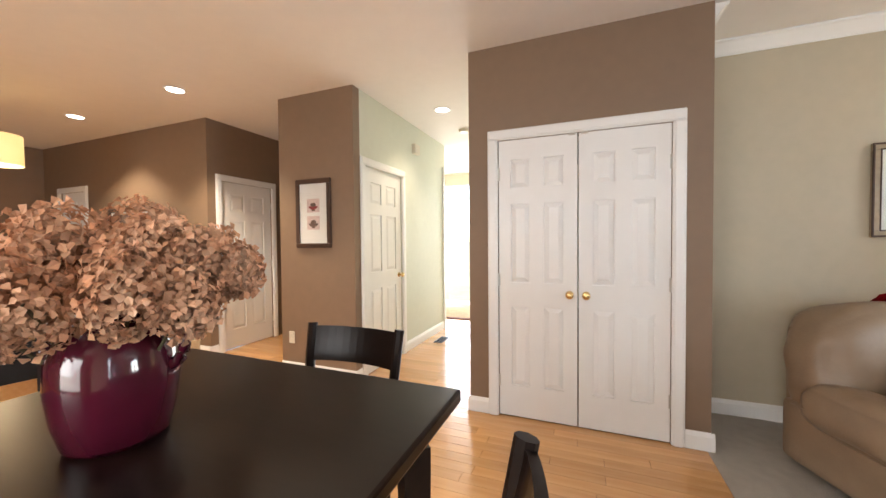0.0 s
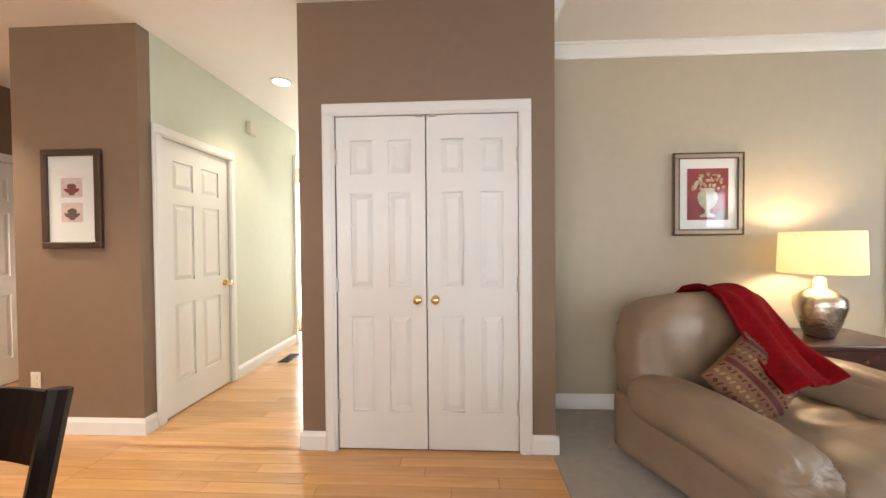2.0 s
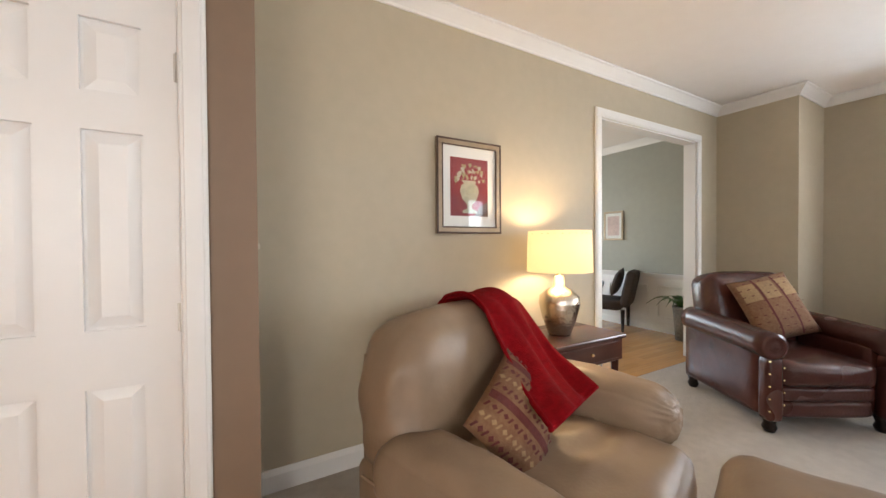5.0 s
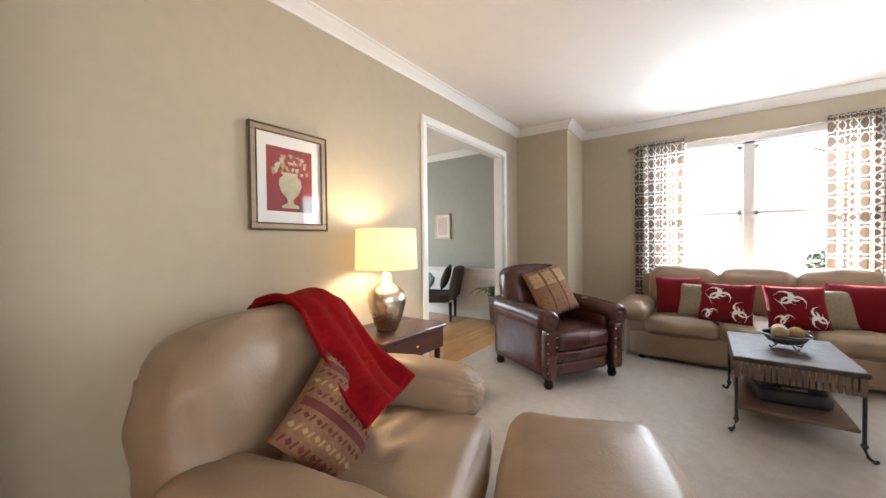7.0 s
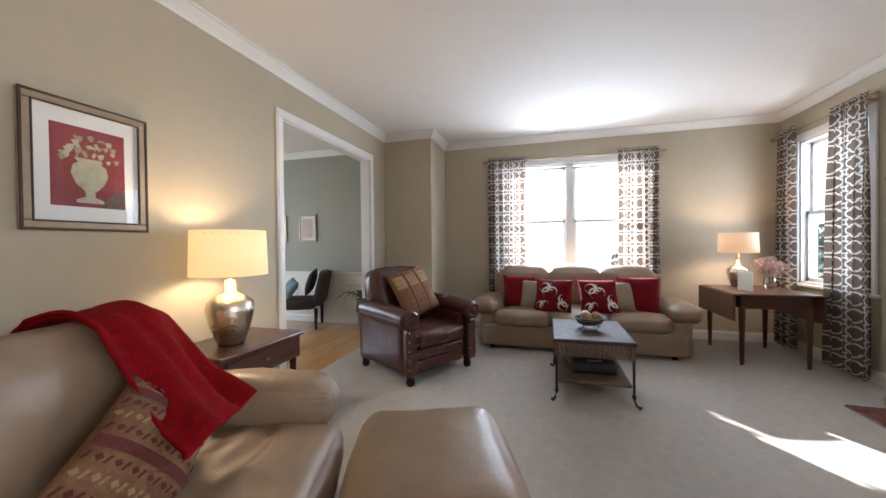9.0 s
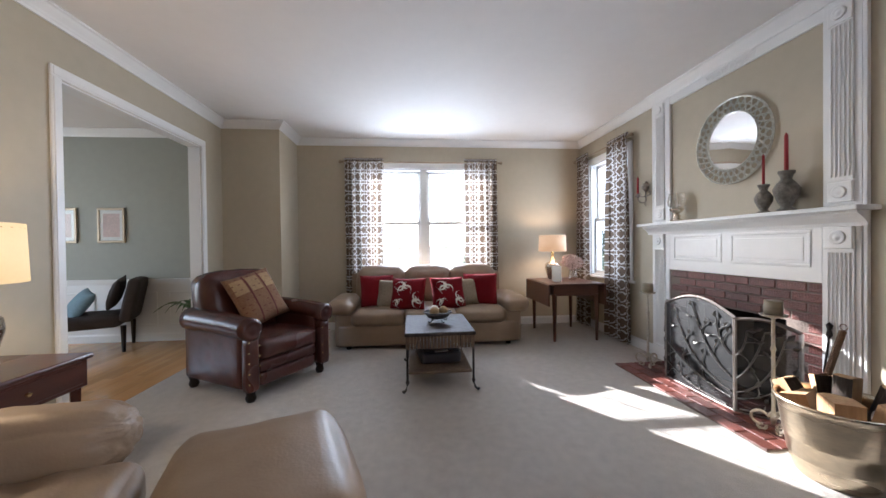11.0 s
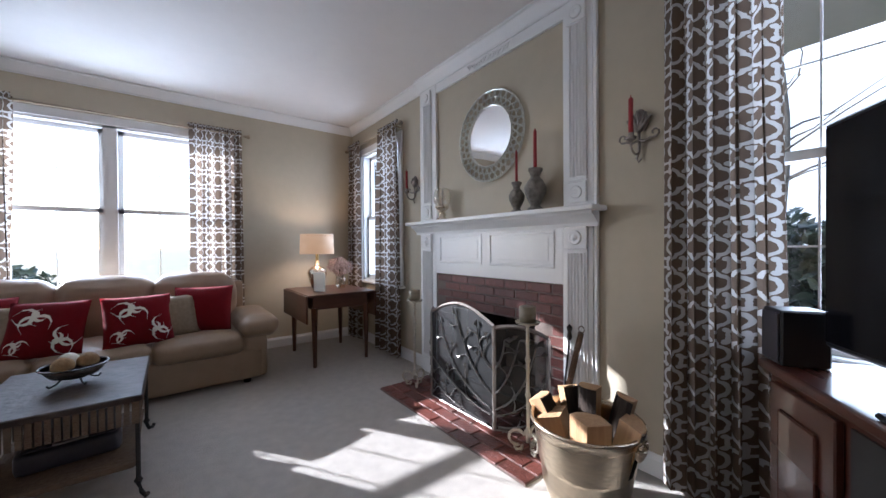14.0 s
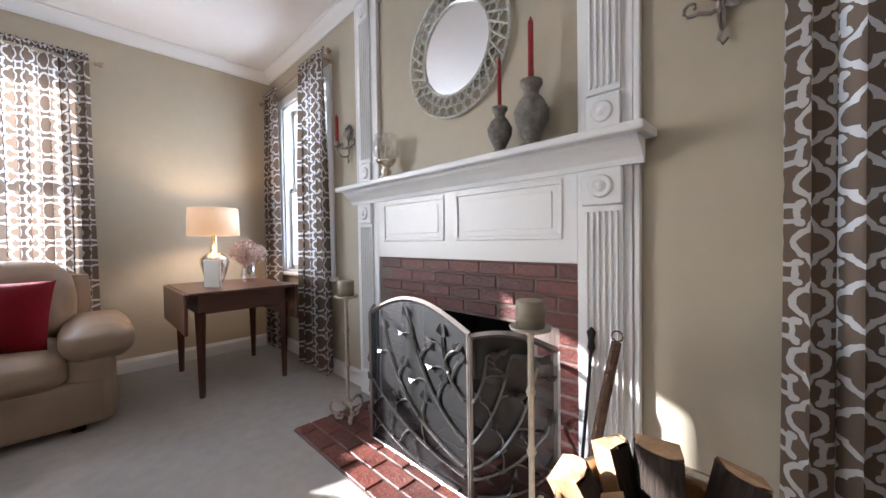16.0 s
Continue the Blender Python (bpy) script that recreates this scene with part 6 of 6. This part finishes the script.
# kitchen end: chair, pendant, downlights
kc = thing("blond_kitchen_chair", pose(-1.17, 2.05, 0, 0, 0, -90) @ Matrix.Diagonal((1, 1, 0.9, 1)), "blond wooden slat-back kitchen chair", "chair")
part("seat", B(-0.21, 0.21, -0.21, 0.21, 0.44, 0.47, 0.012, 2), BLOND, kc)
for s in (-1, 1):
    part("back_post", tube([(s * 0.19, 0.19, 0), (s * 0.19, 0.20, 0.45), (s * 0.20, 0.26, 0.95)], 0.018, seg=8), BLOND, kc)
    part("front_leg", tube([(s * 0.18, -0.18, 0), (s * 0.18, -0.18, 0.44)], 0.018, seg=8), BLOND, kc)
for z, y in ((0.88, 0.25), (0.74, 0.236), (0.60, 0.22)):
    part("slat", B(-0.19, 0.19, y - 0.008, y + 0.008, z - 0.03, z + 0.03, 0.004), BLOND, kc)
pen = thing("kitchen_peninsula", pose(-1.25, 2.40, 0), "oak kitchen peninsula with a white countertop", "counter")
part("countertop", B(-0.72, 0.0, -1.5, 0.0, 0.835, 0.872, 0.010, 2), WHITE, pen, "pale laminate countertop")
part("cabinet_body", B(-0.70, -0.32, -1.46, -0.08, 0.09, 0.835, 0.004), OAK, pen)
part("toe_kick", B(-0.66, -0.36, -1.42, -0.12, 0.0, 0.09), ESPRESSO, pen)
for k in range(3):
    part("end_panel", B(-0.322, -0.312, -1.42 + 0.45 * k, -1.02 + 0.45 * k, 0.14, 0.78, 0.004), OAK, pen)
wp = thing("wall_telephone", pose(-3.20, 3.519, 1.40), "black wall telephone with a pale display", "telephone")
part("base", B(-0.13, 0.13, -0.05, -0.001, -0.11, 0.11, 0.014, 2), BLACK, wp)
part("handset", B(-0.125, -0.065, -0.085, -0.051, -0.10, 0.10, 0.012, 2), BLACK, wp)
part("display", B(-0.035, 0.075, -0.056, -0.051, 0.02, 0.07, 0.002), PLATE, wp, "pale display")
ko = thing("wall_outlet", pose(-3.05, 3.519, 0.36), "white electrical outlet on the kitchen wall", "outlet")
part("plate", B(-0.036, 0.036, -0.007, -0.001, -0.06, 0.06, 0.003), PLATE, ko)
for z in (-0.024, 0.024):
    part("socket", B(-0.017, 0.017, -0.010, -0.006, z - 0.016, z + 0.016, 0.003), PLATE, ko)
pn = thing("pendant_lamp", pose(-3.52, 2.2, 2.03), "lit cream drum pendant lamp over the kitchen", "pendant lamp")
bm = lathe([(0.19, 0), (0.19, 0.27)], 36)
bmesh.ops.delete(bm, geom=[f for f in bm.faces if len(f.verts) > 4], context="FACES_ONLY")
bmesh.ops.solidify(bm, geom=bm.faces[:], thickness=0.004)
part("shade", bm, SHADE, pn, "", True)
part("cord", tube([(0, 0, 0.25), (0, 0, 0.705)], 0.004), BLACK, pn)
part("diffuser", lathe([(0.18, 0.012), (0.0, 0.010)], 30), SHADE, pn)
for k in range(3):
    a = radians(120 * k)
    part("spider", tube([(0, 0, 0.25), (0.187 * math.cos(a), 0.187 * math.sin(a), 0.26)], 0.003), STEEL, pn)
bulb("pendant_light", (-3.52, 2.2, 1.98), 2.6, WARM, 0.1)


def downlight(x, y, watts):
    d = thing("recessed_downlight", pose(x, y, H), "lit round recessed ceiling light with white trim", "ceiling light", "recessed ceiling lights")
    part("trim_ring", lathe([(0.095, -0.001), (0.092, -0.006), (0.072, -0.007), (0.070, -0.001)], 28), WHITE, d)
    part("lens", lathe([(0.070, -0.003), (0.0, -0.004)], 28), CANLIT, d, "glowing lens")
    s = new("downlight_beam", bpy.data.lights.new("downlight_beam", "SPOT"))
    s.data.energy, s.data.color, s.data.spot_size, s.data.spot_blend, s.data.shadow_soft_size = watts * 0.3, (1.0, 0.82, 0.58), radians(110), 0.6, 0.06
    s.location = (x, y, H - 0.02)


# The last two, over the dining area, are unseen lights added for fill.
for x, y, w_ in ((-2.15, 2.91, 130), (-3.91, 2.94, 90), (-0.05, 4.35, 24), (-0.1, 2.2, 35), (-0.6, 0.4, 35)):
    downlight(x, y, w_)
sm = thing("smoke_detector", pose(-0.05, 5.11, H), "white round smoke detector on the hall ceiling", "smoke detector")
part("housing", lathe([(0.065, -0.001), (0.065, -0.02), (0.05, -0.035), (0, -0.036)], 24), PLATE, sm)
cb = thing("door_chime", pose(-0.568, 4.71, 2.44), "small ivory chime box on the hall wall", "chime")
part("cover", B(0, 0.05, -0.065, 0.065, -0.06, 0.06, 0.006), PLATE, cb)
lsw = thing("light_switch", pose(2.121, 3.60, 1.24, 0, 0, 90), "ivory light switch plate by the closet", "light switch")
part("plate", B(-0.036, 0.036, -0.007, -0.001, -0.06, 0.06, 0.003), PLATE, lsw)
part("toggle", B(-0.006, 0.006, -0.016, -0.006, -0.012, 0.012, 0.002), PLATE, lsw)
ol = thing("wall_outlet", pose(-1.33, 3.449, 0.36), "white electrical outlet on the brown wall", "outlet")
part("plate", B(-0.036, 0.036, -0.007, -0.001, -0.06, 0.06, 0.003), PLATE, ol)
part("socket", B(-0.017, 0.017, -0.010, -0.006, 0.008, 0.04, 0.003), PLATE, ol)
part("socket", B(-0.017, 0.017, -0.010, -0.006, -0.04, -0.008, 0.003), PLATE, ol)
vt = thing("floor_register", pose(-0.36, 5.05, 0.001), "dark metal floor register in the hall", "vent")
part("frame", B(-0.06, 0.06, -0.15, 0.15, 0, 0.005, 0.002), IRON, vt)
for k in range(9):
    part("slat", B(-0.045, 0.045, -0.13 + 0.03 * k, -0.115 + 0.03 * k, 0.005, 0.008), IRON, vt)
rg = thing("foyer_rug", pose(-0.5, 6.8, 0.001), "dark red-bordered rug in the foyer", "rug")
part("pile", B(-0.7, 0.5, -0.5, 0.7, 0, 0.010, 0.003), KGOLD, rg)
for x0, x1, y0, y1 in ((-0.7, 0.5, -0.52, -0.44), (-0.7, 0.5, 0.64, 0.72)):
    part("border", B(x0, x1, y0, y1, 0.0, 0.012), KDARK, rg)

# formal dining room: chair and plant
dc = thing("upholstered_side_chair", pose(6.75, 5.45, 0, 0, 0, 182), "dark striped upholstered dining chair with cushions", "chair")
DC = pose(6.76, 5.42, 0, 0, 0, 205)
dc.matrix_world = DC
part("seat", puff(-0.27, 0.30, -0.42, 0.30, 0.30, 0.44, 0.5, 0.015, 0.003), STRIPE, dc, smooth=True)
bm = puff(-0.27, 0.30, 0.28, 0.40, 0.36, 0.86, 0.5, 0.01, 0.003)
bm.transform(Matrix.Translation((0, 0.3, 0.4)) @ Matrix.Rotation(radians(-12), 4, "X") @ Matrix.Translation((0, -0.3, -0.4)))
part("backrest", bm, STRIPE, dc, smooth=True)
for s in (-0.22, 0.25):
    for y in (-0.36, 0.32):
        part("leg", lathe([(0.018, 0), (0.028, 0.31)], 4, at=(s, y, 0)), ESPRESSO, dc)
pillow("cushion", DC @ pose(0.06, -0.10, 0.57) @ pose(0, 0, 0, -34, 10, 25), 0.36, 0.36, 0.14, BLUECL, "blue-grey cushion on the striped chair", None, "cushions on chairs", 21)
pillow("cushion", DC @ pose(0.04, 0.22, 0.68) @ pose(0, 0, 0, -18, 8, 0), 0.38, 0.38, 0.12, STRIPE, "dark brown cushion on the striped chair", None, "cushions on chairs", 22)
pl = thing("house_plant", pose(6.95, 4.38, 0), "potted arching green plant behind the armchair", "plant")
part("pot", lathe([(0.09, 0), (0.12, 0.40), (0.125, 0.43), (0.11, 0.43), (0.10, 0.38), (0, 0.38)], 24), STONE, pl, smooth=True)
rnd = random.Random(2)
for k in range(18):
    a, l = k * 2.4, rnd.uniform(0.26, 0.42)
    bm = sheet(lambda u, v: Vector(((0.02 + l * v) * math.cos(a) - (u - 0.5) * 0.06 * math.sin(math.pi * min(1, v + 0.08)) * math.sin(a), (0.02 + l * v) * math.sin(a) + (u - 0.5) * 0.06 * math.sin(math.pi * min(1, v + 0.08)) * math.cos(a), 0.38 + 0.55 * v - 0.48 * v * v + 0.01 * abs(u - 0.5))), 2, 7)
    part("leaf", bm, LEAF, pl)


# ---- bricks and boards ----
def brick_mesh(w, d, h, name, material, bev=0.004):
    bm = B(-w / 2, w / 2, -d / 2, d / 2, 0, h, bev)
    me = bpy.data.meshes.new(name)
    bm.to_mesh(me)
    bm.free()
    me.materials.append(material)
    return me


rnd = random.Random(3)
full = brick_mesh(0.192, 0.030, 0.057, "brick", BRICK)
half = brick_mesh(0.091, 0.030, 0.057, "brick", BRICK)
for r in range(14):
    z = 0.010 + r * 0.0662
    for x0, x1 in (((4.172, 5.508),) if z > 0.645 else ((4.172, 4.402), (5.278, 5.508))):
        x = x0 + (0.096 if r % 2 else 0.192) / 2
        first = True
        while x < x1 - 0.04:
            use = half if (first and r % 2) or x + 0.096 > x1 + 0.01 else full
            wd = 0.091 if use is half else 0.192
            cx = (x0 if first else last + 0.009) + wd / 2
            if cx + wd / 2 > x1 + 0.012:
                break
            b = new("brick", use)
            b.parent = face
            b.location = (cx, -0.913 + rnd.uniform(-0.002, 0.002), z)
            last, first = cx + wd / 2, False
            x = last + 0.009 + 0.096
hb = brick_mesh(0.192, 0.088, 0.011, "brick", BRICK, 0.003)
hh = brick_mesh(0.091, 0.088, 0.011, "brick", BRICK, 0.003)
for r in range(6):
    y = -0.335 - 0.049 - r * 0.0975
    x = 4.025
    k = r % 2
    while x < 5.52:
        use = hh if k or x + 0.192 > 5.53 else hb
        wd = 0.091 if use is hh else 0.192
        if x + wd > 5.535:
            break
        b = new("brick", use)
        b.parent = hearth
        b.location = (x + wd / 2, y, 0.002 + rnd.uniform(-0.001, 0.001))
        x += wd + 0.010
        k = 0

boards = tagged(new("hardwood_floor"), "honey oak strip floor with a satin finish", "floor", kind="structure")
W = 0.083
shared = {}
rest_v, rest_f = [], []


def board(x0, x1, y, near):
    if near:
        l = round((x1 - x0) / 0.05) * 0.05
        if l not in shared:
            shared[l] = brick_mesh(l - 0.0015, W - 0.0015, 0.015, "plank", OAK, 0.001)
        b = new("plank", shared[l])
        b.parent = boards
        b.location = ((x0 + x1) / 2, y + W / 2, -0.016)
    else:
        n = len(rest_v)
        a, b_, c, d, t = x0 + 0.0008, x1 - 0.0008, y + 0.0008, y + W - 0.0008, -0.001
        rest_v.extend(((a, c, t), (b_, c, t), (b_, d, t), (a, d, t)))
        rest_f.append((n, n + 1, n + 2, n + 3))


rnd = random.Random(9)


def lay(x0, x1, y0, y1, near):
    y = y0
    while y < y1 - 0.02:
        x = x0
        while x < x1 - 0.01:
            l = round(rnd.uniform(0.6, 1.5) / 0.05) * 0.05
            e = min(x1, x + l)
            if x1 - e < 0.25:
                e = x1
            board(x, e, y, near)
            x = e
        y += W


lay(-0.60, 2.10, 1.60, 3.30, True)
lay(-0.60, 0.60, 3.3047, 4.80, True)
lay(-0.60, 0.60, 4.8006, 7.99, False)
lay(-3.5, -0.60, 5.7, 7.99, False)
lay(-6.2, -0.60, -2.7, 4.6, False)
lay(-0.60, 2.10, -2.7, 1.595, False)
lay(3.5, 7.15, 3.935, 7.99, False)
me = bpy.data.meshes.new("far_planks")
me.from_pydata(rest_v, [], rest_f)
me.materials.append(OAK)
fpl = new("far_planks", me)
fpl.parent = boards
fpl["kind"] = "stuff"
